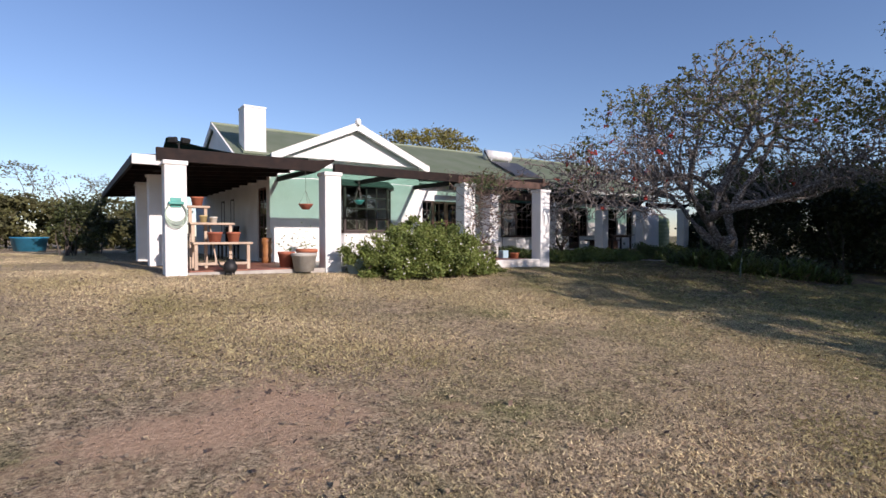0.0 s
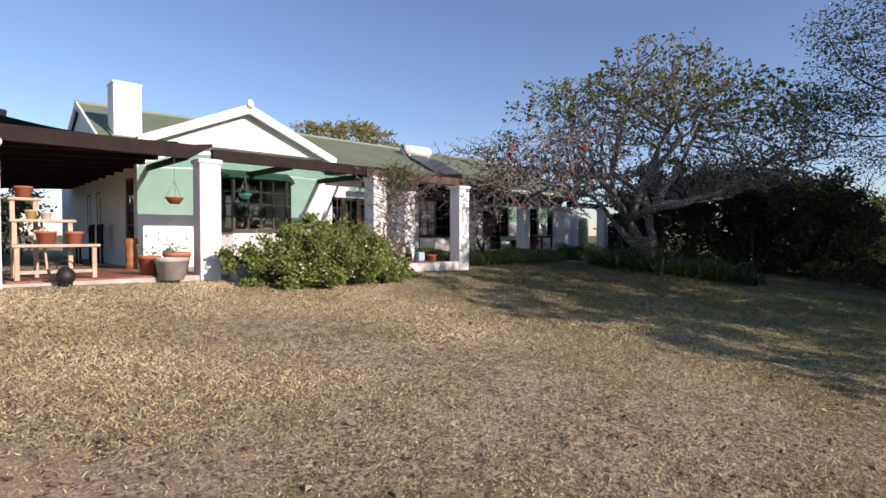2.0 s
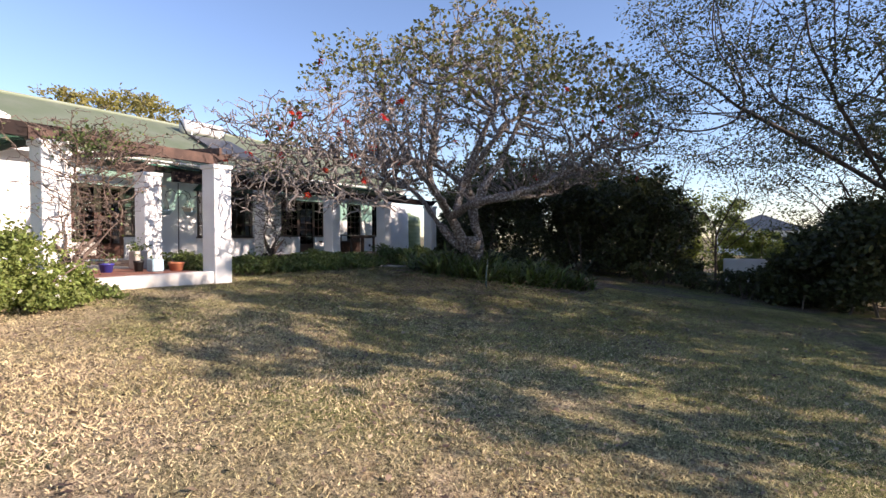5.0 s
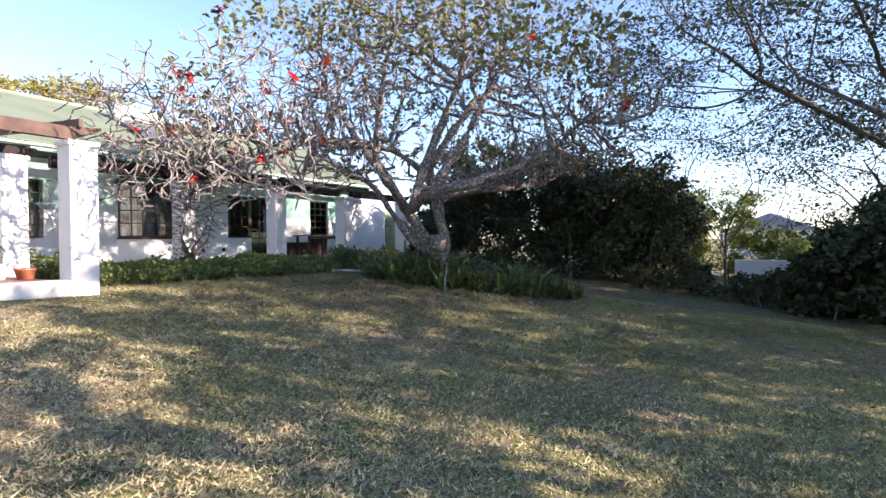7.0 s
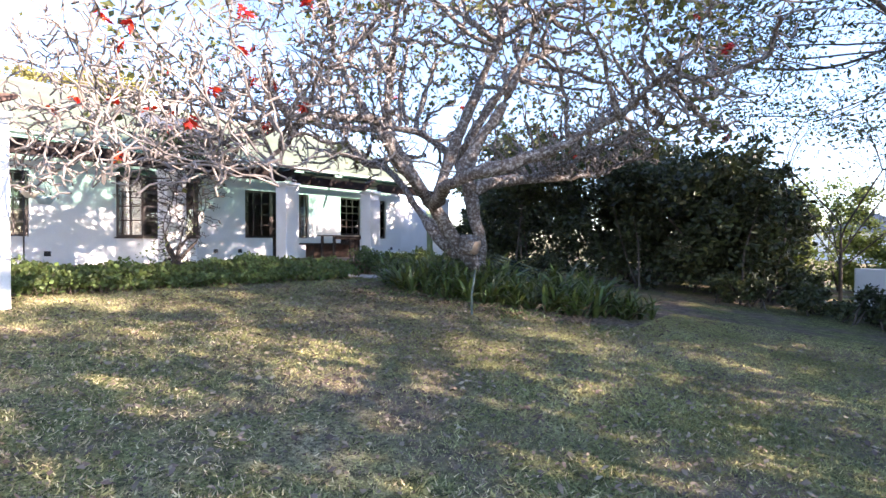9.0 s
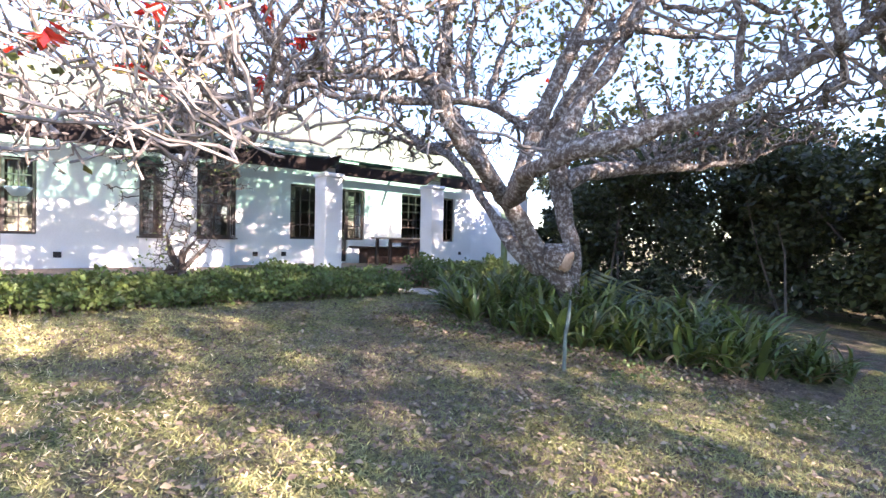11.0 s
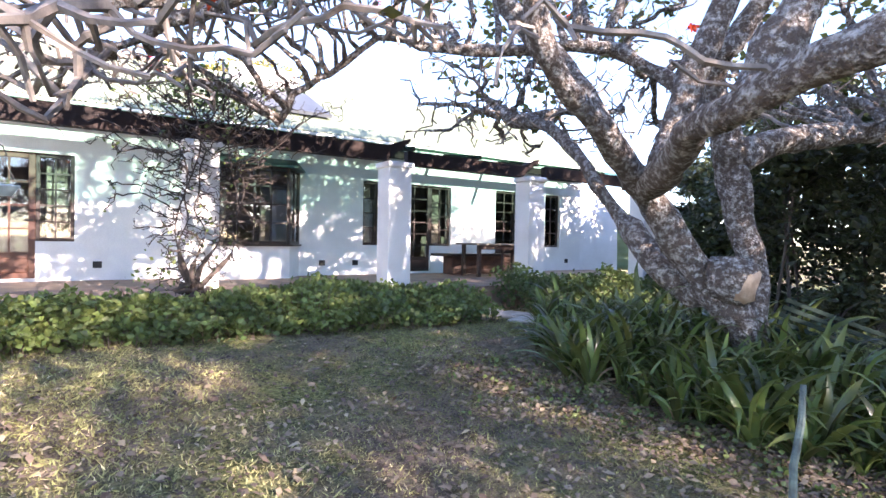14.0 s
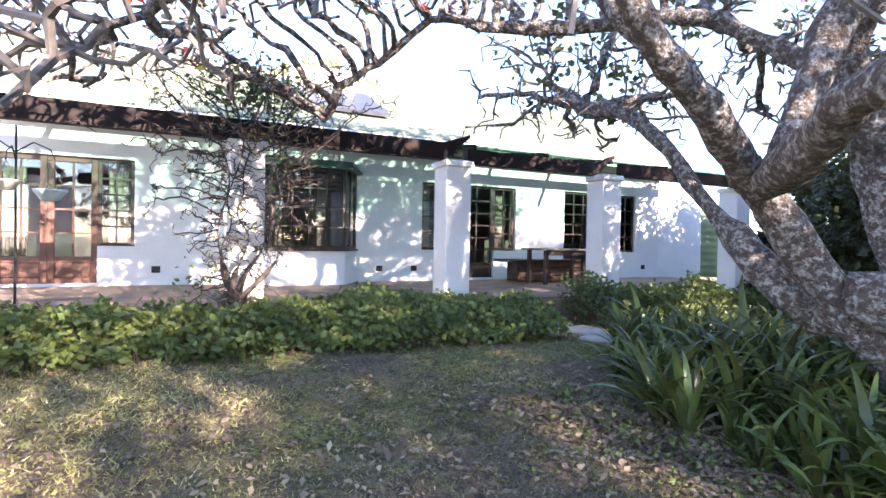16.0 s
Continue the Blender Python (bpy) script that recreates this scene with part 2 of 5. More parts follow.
def part(name, geo, mat, parent=None, label="", smooth=False):
    ob = new(name, geo.mesh(name, mat, smooth))
    if parent is not None:
        ob.parent = parent
        ob.matrix_parent_inverse = parent.matrix_basis.inverted()
    if label:
        tagged(ob, label)
    return ob


def thing(name, at, label, category, group=""):
    """An empty at the base of a thing that parents its parts."""
    e = new(name)
    e.empty_display_size = 0.1
    e.matrix_basis = pose(*at)
    return tagged(e, label, category, group)


def structure(name, geo, mat, label, category, smooth=False):
    return tagged(part(name, geo, mat, None, "", smooth), label, category, "", "structure")


def smoothstep(a, b, x):
    t = min(1.0, max(0.0, (x - a) / (b - a)))
    return t * t * (3 - 2 * t)


# ---- ground ----
def ground_z(x, y):
    cx = max(-6.0, min(26.0, x))
    z = -0.016 * cx + 0.24 * math.exp(-((x - 18.7) / 1.5) ** 2 - ((y + 1.9) / 1.7) ** 2)
    if y < 0:
        z += 0.085 * max(y, -11.0) + 0.03 * (max(y, -40) - max(y, -11.0))
    else:
        z += 0.10 * (1 - math.exp(-y / 1.2)) * (1 - 0.5 * smoothstep(8, 12, cx))
    return z


def lawn_z(x, y):
    return ground_z(x, y) + 0.02 * noise.noise((x * 0.35, y * 0.35, 0.3)) + 0.008 * noise.noise((x * 1.7, y * 1.7, 2.1))


def ground_axis(lo, hi, step, far):
    a = list(np.arange(lo, hi + 1e-6, step))
    d, left, right = step, lo, hi
    while right < far:
        d *= 1.35
        left, right = left - d, right + d
        a = [left] + a + [right]
    return a


gx, gy = ground_axis(-8, 28, 0.3, 900), ground_axis(-14, 4, 0.3, 900)
g = Geo()
g.v = [(x, y, lawn_z(x, y)) for y in gy for x in gx]
nx = len(gx)
g.f = [(j * nx + i, j * nx + i + 1, (j + 1) * nx + i + 1, (j + 1) * nx + i) for j in range(len(gy) - 1) for i in range(nx - 1)]


BARE = (-1.0, -7.7)


def lawn_material():
    m = bpy.data.materials.new("lawn")
    m.use_nodes = True
    n, l = m.node_tree.nodes, m.node_tree.links
    bs = n["Principled BSDF"]
    bs.inputs["Roughness"].default_value = 0.95
    bs.inputs["Specular IOR Level"].default_value = 0.15
    tc = n.new("ShaderNodeTexCoord")

    def tex(scale, detail=5.0, rough=0.6):
        t = n.new("ShaderNodeTexNoise")
        t.inputs["Scale"].default_value = scale
        t.inputs["Detail"].default_value = detail
        t.inputs["Roughness"].default_value = rough
        l.new(tc.outputs["Object"], t.inputs["Vector"])
        return t.outputs["Fac"]

    def ramp(fac, stops):
        r = n.new("ShaderNodeValToRGB")
        e = r.color_ramp.elements
        for i, (p, c) in enumerate(stops):
            el = e[i] if i < 2 else e.new(p)
            el.position, el.color = p, (*c, 1)
        l.new(fac, r.inputs[0])
        return r.outputs[0]

    def mix(f, a, b, mode="MIX"):
        x = n.new("ShaderNodeMix")
        x.data_type, x.blend_type = "RGBA", mode
        if isinstance(f, float):
            x.inputs[0].default_value = f
        else:
            l.new(f, x.inputs[0])
        l.new(a, x.inputs[6])
        l.new(b, x.inputs[7])
        return x.outputs[2]

    dry = ramp(tex(24, 9, 0.88), [(0.43, (0.105, 0.075, 0.048)), (0.58, (0.82, 0.645, 0.43))])
    green = ramp(tex(24, 9, 0.88), [(0.43, (0.055, 0.06, 0.024)), (0.59, (0.42, 0.42, 0.16))])
    # greener towards the trees
    sep = n.new("ShaderNodeSeparateXYZ")
    l.new(tc.outputs["Object"], sep.inputs[0])
    mr = n.new("ShaderNodeMapRange")
    mr.inputs["From Min"].default_value = 2.0
    mr.inputs["From Max"].default_value = 18.0
    mr.inputs["To Min"].default_value = -0.13
    mr.inputs["To Max"].default_value = 0.30
    l.new(sep.outputs[0], mr.inputs["Value"])
    ad = n.new("ShaderNodeMath")
    l.new(tex(0.5, 5), ad.inputs[0])
    l.new(mr.outputs[0], ad.inputs[1])
    cover = ramp(ad.outputs[0], [(0.40, (0, 0, 0)), (0.62, (1, 1, 1))])
    # leaf litter; its darker tone also puts tree shade into the lawn colour
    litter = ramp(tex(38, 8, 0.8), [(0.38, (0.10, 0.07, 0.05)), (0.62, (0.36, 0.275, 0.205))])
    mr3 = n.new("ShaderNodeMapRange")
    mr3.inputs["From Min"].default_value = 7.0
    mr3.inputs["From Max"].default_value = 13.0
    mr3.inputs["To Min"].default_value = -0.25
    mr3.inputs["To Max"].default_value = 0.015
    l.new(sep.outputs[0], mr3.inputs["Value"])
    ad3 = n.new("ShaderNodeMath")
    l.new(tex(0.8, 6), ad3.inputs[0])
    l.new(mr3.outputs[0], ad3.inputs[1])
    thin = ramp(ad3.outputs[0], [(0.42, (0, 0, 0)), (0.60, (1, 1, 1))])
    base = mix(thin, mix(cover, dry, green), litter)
    soil = ramp(tex(25, 5), [(0.3, (0.40, 0.265, 0.17)), (0.7, (0.66, 0.46, 0.31))])
    vd = n.new("ShaderNodeVectorMath")
    vd.operation = "DISTANCE"
    sc = n.new("ShaderNodeVectorMath")
    sc.operation = "MULTIPLY"
    sc.inputs[1].default_value = (0.30, 0.62, 0.0)
    l.new(tc.outputs["Object"], sc.inputs[0])
    l.new(sc.outputs[0], vd.inputs[0])
    vd.inputs[1].default_value = (BARE[0] * 0.30, BARE[1] * 0.62, 0.0)
    near = n.new("ShaderNodeMapRange")
    near.inputs["From Min"].default_value = 0.0
    near.inputs["From Max"].default_value = 1.1
    near.inputs["To Min"].default_value = 0.27
    near.inputs["To Max"].default_value = -0.02
    l.new(vd.outputs["Value"], near.inputs["Value"])
    ad2 = n.new("ShaderNodeMath")
    l.new(tex(0.7, 7, 0.68), ad2.inputs[0])
    l.new(near.outputs[0], ad2.inputs[1])
    bare = ramp(ad2.outputs[0], [(0.60, (0, 0, 0)), (0.76, (1, 1, 1))])
    clump = ramp(tex(5.5, 5, 0.65), [(0.36, (0.55, 0.57, 0.55)), (0.60, (1.0, 1.0, 1.0))])
    base = mix(bare, mix(1.0, base, clump, "MULTIPLY"), soil)
    l.new(base, bs.inputs["Base Color"])
    bp = n.new("ShaderNodeBump")
    bp.inputs["Strength"].default_value = 0.9
    bp.inputs["Distance"].default_value = 0.05
    l.new(tex(45, 6, 0.7), bp.inputs["Height"])
    l.new(bp.outputs[0], bs.inputs["Normal"])
    return m


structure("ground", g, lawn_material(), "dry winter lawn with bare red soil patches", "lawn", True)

# ---- house walls ----
WY = 6.62          # long garden wall, outer face
GY = 3.22          # gable block front, outer face
FLOOR = 0.15


def wall_y(name, x0, x1, z0, z1, y, openings, label, mat=WHITE, thick=0.28):
    """A wall along x with rectangular openings (x0, x1, z0, z1)."""
    g = Geo()
    cuts = sorted({x0, x1, *[o[0] for o in openings], *[o[1] for o in openings]})
    for a, b in zip(cuts, cuts[1:]):
        holes = sorted((o[2], o[3]) for o in openings if o[0] <= a + 1e-4 and o[1] >= b - 1e-4)
        z = z0
        for lo, hi in holes:
            if lo > z + 1e-4:
                g.box(a, b, y, y + thick, z, lo)
            z = hi
        if z < z1 - 1e-4:
            g.box(a, b, y, y + thick, z, z1)
    return structure(name, g, mat, label, "wall")


SILL, HEAD = 0.79, 2.30
DBL = (10.5, 13.03)
BAY = (14.86, 17.05)
UNIT3 = (18.55, 21.03)
DOOR4 = (22.5, 23.55)
WIN5 = (24.36, 24.96)
long_openings = [(10.5, 11.05, SILL, HEAD), (11.05, 12.48, FLOOR, HEAD), (12.48, 13.03, SILL, HEAD),
                 (BAY[0], BAY[1], SILL, 2.42),
                 (18.55, 19.55, SILL, HEAD), (19.55, 20.42, FLOOR, HEAD), (20.42, 21.03, SILL, HEAD),
                 (DOOR4[0], DOOR4[1], FLOOR, HEAD + 0.03), (WIN5[0], WIN5[1], SILL, HEAD + 0.03)]
wall_y("wall_north", 8.0, 25.85, -0.4, 3.12, WY, long_openings, "white plastered long garden wall of the farmhouse")
wall_y("wall_gable", 3.1, 8.15, -0.2, 3.1, GY, [(4.75, 7.0, 0.95, 2.45)], "white plastered gable wall facing the lawn")
g = Geo().slab([(3.1, 2.98, 3.1), (8.15, 2.98, 3.1), (5.63, 2.98, 4.2)], (0, 0.5, 0))
structure("wall_gable_top", g, WHITE, "white plastered triangular gable", "wall")
g = Geo().box(8.15 - 0.28, 8.15, GY + 0.28, WY, -0.2, 3.1)
structure("wall_return", g, WHITE, "white plastered return wall beside the porch", "wall")
g = Geo()
for a, b, z0, z1 in ((GY + 0.28, 3.55, -0.2, 3.1), (3.55, 4.45, 2.25, 3.1), (4.45, 14, -0.2, 3.1)):
    g.box(3.1, 3.38, a, b, z0, z1)
structure("wall_west", g, WHITE, "white plastered wall under the deep veranda", "wall")
g = Geo().slab([(3.12, 6.2, 3.1), (3.12, 14.0, 3.1), (3.12, 10.2, 5.05)], (0.26, 0, 0))
structure("wall_west_gable", g, WHITE, "white plastered end gable under the main roof", "wall")
g = Geo().box(3.38, 25.85, 14.0, 14.28, -0.2, 3.12).box(25.57, 25.85, WY + 0.28, 14.0, -0.2, 3.12)
structure("wall_back", g, WHITE, "plain rear and end walls of the house", "wall")
# added unseen inner wall; its dark colour stands in for room shade
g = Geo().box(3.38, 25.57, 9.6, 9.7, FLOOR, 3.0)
structure("wall_inside", g, ROOM, "added dark wall behind the windows", "wall")
g = Geo().box(3.38, 25.57, WY + 0.28, 14.0, -0.1, FLOOR).box(3.38, 7.87, GY + 0.28, WY + 0.28, -0.1, FLOOR)
structure("floor", g, REDWOOD, "dark polished timber room floor", "floor")
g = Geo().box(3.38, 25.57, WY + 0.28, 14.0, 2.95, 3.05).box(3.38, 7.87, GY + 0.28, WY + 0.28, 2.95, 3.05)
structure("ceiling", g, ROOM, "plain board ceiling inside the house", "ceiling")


# ---- roofs ----
def corrugated(name, a, b, c, d, label, pitch=0.076, amp=0.017, thick=0.02, mat=ROOF):
    """A corrugated sheet: a-b along the eave, d-c along the ridge; ribs run from eave to ridge."""
    a, b, c, d = (Vector(p) for p in (a, b, c, d))
    n = (b - a).cross(d - a).normalized()
    if n.z < 0:
        n = -n
    count = max(2, int((b - a).length / (pitch / 4)))
    g = Geo()
    for i in range(count + 1):
        t = i / count
        lo, hi = a.lerp(b, t), d.lerp(c, t)
        h = n * (amp * math.cos(2 * math.pi * i / 4))
        g.v += [tuple(lo + h), tuple(hi + h), tuple(lo + h - n * thick), tuple(hi + h - n * thick)]
    for i in range(count):
        k = 4 * i
        g.f += [(k, k + 4, k + 5, k + 1), (k + 2, k + 3, k + 7, k + 6), (k, k + 2, k + 6, k + 4)]
    return structure(name, g, mat, label, "roof")


EAVE_Y, EAVE_Z, RIDGE_Y, RIDGE_Z = 6.02, 3.17, 10.2, 5.2
corrugated("roof_main_front", (3.0, EAVE_Y, EAVE_Z), (26.4, EAVE_Y, EAVE_Z), (26.4, RIDGE_Y, RIDGE_Z), (3.0, RIDGE_Y, RIDGE_Z),
           "faded green corrugated main roof slope")
corrugated("roof_main_back", (3.0, 14.4, EAVE_Z), (26.4, 14.4, EAVE_Z), (26.4, RIDGE_Y, RIDGE_Z), (3.0, RIDGE_Y, RIDGE_Z),
           "faded green corrugated rear roof slope", pitch=0.3)
corrugated("roof_gable_west", (3.06, 2.8, 3.12), (3.06, 8.0, 3.12), (5.63, 8.0, 4.2), (5.63, 2.8, 4.2), "green corrugated gable roof slope")
corrugated("roof_gable_east", (8.2, 2.8, 3.12), (8.2, 8.0, 3.12), (5.63, 8.0, 4.2), (5.63, 2.8, 4.2), "green corrugated gable roof slope")

# ---- veranda pillars ----
def pillar(x, y, z0, z1, label, w=0.41, d=0.41):
    p = thing("pillar", (x + w / 2, y + d / 2, z0), label, "pillar", "white veranda pillars")
    part("shaft", Geo().soft(x, x + w, y, y + d, z0 - 0.1, z1 - 0.09, 0.012), WHITE, p)
    part("cap", Geo().soft(x - 0.03, x + w + 0.03, y - 0.03, y + d + 0.03, z1 - 0.09, z1, 0.015), WHITE, p)
    return p


for x, y, z0, z1, lab in ((0, 0, 0, 2.36, "square white plastered pillar carrying a hose reel"),
                          (3.43, 0, 0.0, 2.36, "square white plastered pillar between flower tubs"),
                          (7.62, 0, -0.1, 2.34, "white plastered pillar wrapped in bare creeper"),
                          (10.69, 0, -0.16, 2.30, "square white plastered pillar on the porch corner"),
                          (10.69, 2.5, -0.1, 2.30, "white plastered inner porch pillar"),
                          (0, 2.6, 0.05, 2.36, "white plastered side veranda pillar"),
                          (0, 5.4, 0.1, 2.36, "white plastered side veranda pillar"),
                          (14.3, 2.7, 0.0, 2.16, "white plastered terrace pillar with a dry creeper"),
                          (17.2, 2.7, 0.0, 2.16, "white plastered terrace pillar in the flower bed"),
                          (20.15, 2.7, 0.0, 2.16, "white plastered terrace pillar beside the table"),
                          (23.6, 2.7, 0.0, 2.16, "white plastered terrace pillar at the far end")):
    pillar(x, y, z0, z1, lab)


# ---- paving ----
def tiles(name, x0, x1, y0, y1, z, size, gap, parent, mat, h=0.03, rng=random.Random(3)):
    """Separate tiles that share one mesh."""
    sx, sy = size
    me = Geo().soft(0, sx - gap, 0, sy - gap, 0, h, 0.006).mesh(name, mat)
    for j in range(int((y1 - y0) / sy)):
        for i in range(int((x1 - x0) / sx)):
            ob = new(name, me)
            ob.parent = parent
            ob.location = (x0 + i * sx, y0 + j * sy, z + rng.uniform(0, 0.003))


porch = structure("porch_floor", Geo().box(0.05, 10.69, 0.05, GY, -0.4, 0.05).box(8.15, 11.1, GY, WY, -0.4, 0.05).box(-0.2, 3.1, GY, 12, -0.4, 0.05),
                  CONCRETE, "concrete veranda slab under red tiles", "floor")
terrace = structure("terrace", Geo().box(11.1, 26.2, 2.62, WY, -0.5, 0.10), PAVER, "raised paved terrace along the garden wall", "terrace")
structure("porch_plinth", Geo().soft(8.05, 10.69, 0.02, 0.3, -0.35, 0.085, 0.02), PLINTH, "white painted low kerb of the porch", "kerb")

# ---- roof trim, chimney and water heater ----
TRIM = WHITE
g = Geo()
for sx in (-1, 1):
    a = Vector((5.63, 2.72, 4.27))
    b = Vector((5.63 + sx * 2.62, 2.72, 3.12))
    g.slab([a, b, b - Vector((0, 0, 0.22)), a - Vector((0, 0, 0.24))], (0, 0.09, 0))
structure("barge_board", g, TRIM, "white painted barge boards of the front gable", "trim")
structure("gable_finial", Geo().lathe([(0.0, 0.12), (0.06, 0.10), (0.09, 0.04), (0.09, -0.04), (0.05, -0.1), (0, -0.11)], (5.63, 2.7, 4.27), 14), TRIM,
          "round white knob on the gable tip", "trim", True)
g = Geo()
for y1 in (EAVE_Y, 14.4):
    a, b = Vector((2.98, RIDGE_Y, RIDGE_Z + 0.05)), Vector((2.98, y1, EAVE_Z + 0.05))
    g.slab([a, b, b - Vector((0, 0, 0.2)), a - Vector((0, 0, 0.22))], (0.06, 0, 0))
structure("verge_board", g, TRIM, "white painted verge boards of the end gable", "trim")
structure("ridge_cap", Geo().tube([(2.98, RIDGE_Y, RIDGE_Z + 0.01), (26.42, RIDGE_Y, RIDGE_Z + 0.01)], [0.07, 0.07], 8), ROOF, "green steel ridge capping", "trim")
structure("fascia", Geo().box(8.2, 26.3, EAVE_Y + 0.05, EAVE_Y + 0.08, EAVE_Z - 0.22, EAVE_Z - 0.03), TRIM, "white painted fascia board under the eave", "trim")
g = Geo()
gp = [(math.cos(a) * 0.06, math.sin(a) * 0.06) for a in [math.pi + i * math.pi / 6 for i in range(7)]]
g.slab([(8.2, EAVE_Y - 0.02 + p, EAVE_Z - 0.05 + q) for p, q in gp], (18.2, 0, 0))
structure("gutter", g, TRIM, "white half round gutter along the eave", "gutter")
structure("soffit", Geo().box(8.2, 26.0, EAVE_Y + 0.08, WY, EAVE_Z - 0.06, EAVE_Z - 0.04), TIMBER, "dark boarded soffit", "trim")
ch = thing("chimney", (3.85, 7.5, 3.6), "stout square white plastered chimney on the roof", "chimney")
part("shaft", Geo().soft(3.45, 4.2, 7.15, 7.9, 3.4, 5.32, 0.015), WHITE, ch)
part("coping", Geo().soft(3.43, 4.22, 7.13, 7.92, 5.32, 5.40, 0.015), WHITE, ch)
part("flashing", Geo().slab([(3.38, 7.05, 3.70), (4.28, 7.05, 3.70), (4.28, 8.0, 4.16), (3.38, 8.0, 4.16)], (0, -0.02, 0.05)), ROOF, ch)


def on_roof(y):
    return EAVE_Z + (y - EAVE_Y) * (RIDGE_Z - EAVE_Z) / (RIDGE_Y - EAVE_Y)


wh = thing("solar_water_heater", (17.15, 8.6, on_roof(8.6)), "white tank with a dark glass solar panel on the roof", "water heater")
g = Geo()
g.tube([(16.1, 9.2, on_roof(9.2) + 0.3), (17.7, 9.2, on_roof(9.2) + 0.3)], [0.27, 0.27], 18)
part("tank", g, TANK, wh, "white enamel tank", True)
part("panel", Geo().slab([(16.1, 7.0, on_roof(7.0) + 0.07), (17.9, 7.0, on_roof(7.0) + 0.07), (17.9, 8.8, on_roof(8.8) + 0.07), (16.1, 8.8, on_roof(8.8) + 0.07)], (0, -0.03, 0.07)),
     PANELBLUE, wh, "dark glass panel")
for x in (16.3, 17.5):
    part("bracket", Geo().box(x, x + 0.05, 9.0, 9.4, on_roof(9.2) - 0.12, on_roof(9.2) + 0.1), TANK, wh)
part("pipe", Geo().tube([(16.05, 9.2, on_roof(9.2) + 0.35), (15.9, 9.1, on_roof(9.1) + 0.55), (15.85, 8.6, on_roof(8.6) + 0.2), (16.05, 8.1, on_roof(8.1) + 0.1)], [0.03] * 4, 6), IRON, wh)

# ---- veranda timber ----
def beam(x0, x1, y, z0, z1, label, lift=0.0, mat=TIMBER, w=0.14):
    """A beam along x with an upswept tail."""
    e = x1 - 0.42
    g = Geo().slab([(x0, y, z0), (e, y, z0), (x1, y, z1 - 0.05 + lift), (x1, y, z1 + lift), (e, y, z1), (x0, y, z1)], (0, w, 0))
    return tagged(part("beam", g, mat), label, "beam", "pergola beams")


beam(-0.12, 3.72, 0.12, 2.36, 2.62, "dark stained veranda beam with upswept tail", 0.06)
beam(3.74, 8.0, 0.14, 2.36, 2.58, "dark stained veranda beam over the bay", 0.0)
beam(7.5, 11.22, 0.12, 2.32, 2.52, "weathered brown beam over the porch corner", 0.05, WORN)
beam(10.2, 11.3, 2.62, 2.30, 2.48, "dark stained inner porch beam", 0.0)
beam(11.6, 17.62, 2.78, 2.17, 2.42, "weathered dark pergola beam with upswept tail", 0.15)
beam(17.66, 20.6, 2.93, 2.17, 2.39, "weathered dark pergola beam with upswept tail", 0.15)
beam(20.64, 24.2, 2.78, 2.17, 2.39, "weathered dark pergola beam at the far end", 0.05)


def rafter(x, y0, y1, z0, z1, label, mat=TIMBER, w=0.06, h=0.13):
    g = Geo().slab([(x, y0, z0), (x, y1, z1), (x, y1, z1 + h), (x, y0, z0 + h)], (w, 0, 0))
    return tagged(part("rafter", g, mat), label, "rafter", "veranda rafters")


for i in range(3):
    rafter(3.3 + 2.3 * i, 0.42, GY, 2.36, 2.38, "dark stained rafter under the shade cloth")
for x in (8.7, 10.85):
    rafter(x, 0.05, EAVE_Y + 0.1, 2.52, 2.9, "weathered brown rafter over the porch", WORN)
for i in range(8):
    rafter(11.9 + 1.7 * i, 4.6, EAVE_Y + 0.08, 2.72, 2.93, "dark stained pergola rafter under the eave", h=0.1)
tagged(part("wall_plate", Geo().box(11.3, 26.0, EAVE_Y - 0.35, EAVE_Y - 0.2, 2.74, 2.90), TIMBER), "dark stained timber plate under the eave", "beam", "pergola beams")

# solid roof over the side veranda
corrugated("roof_veranda", (-0.5, 0.27, 2.45), (-0.5, 12.0, 2.45), (3.12, 12.0, 2.66), (3.12, 0.27, 2.66), "dark green veranda roof sheets", pitch=0.15, mat=DARKGREEN)
structure("veranda_ceiling", Geo().slab([(-0.48, 0.27, 2.38), (3.1, 0.27, 2.56), (3.1, 12, 2.56), (-0.48, 12, 2.38)], (0, 0, 0.03)), TIMBER, "dark boarded underside of the veranda roof", "ceiling")
structure("veranda_fascia", Geo().soft(-0.55, -0.005, 0.18, 0.25, 2.26, 2.46, 0.01), TRIM, "white painted veranda fascia end", "trim")
structure("veranda_gutter", Geo().box(-0.56, -0.50, 0.26, 12, 2.26, 2.44), TIMBER, "dark gutter board along the side veranda", "trim")
for i in range(12):
    g = Geo().slab([(-0.48, 0.5 + i, 2.28), (3.1, 0.5 + i, 2.44), (3.1, 0.5 + i, 2.55), (-0.48, 0.5 + i, 2.37)], (0, 0.06, 0))
    tagged(part("rafter", g, TIMBER), "dark stained rafter of the side veranda", "rafter", "veranda rafters")
tagged(part("side_beam", Geo().box(0.08, 0.24, 0.3, 11.8, 2.36, 2.52), TIMBER), "dark stained beam along the side veranda", "beam")


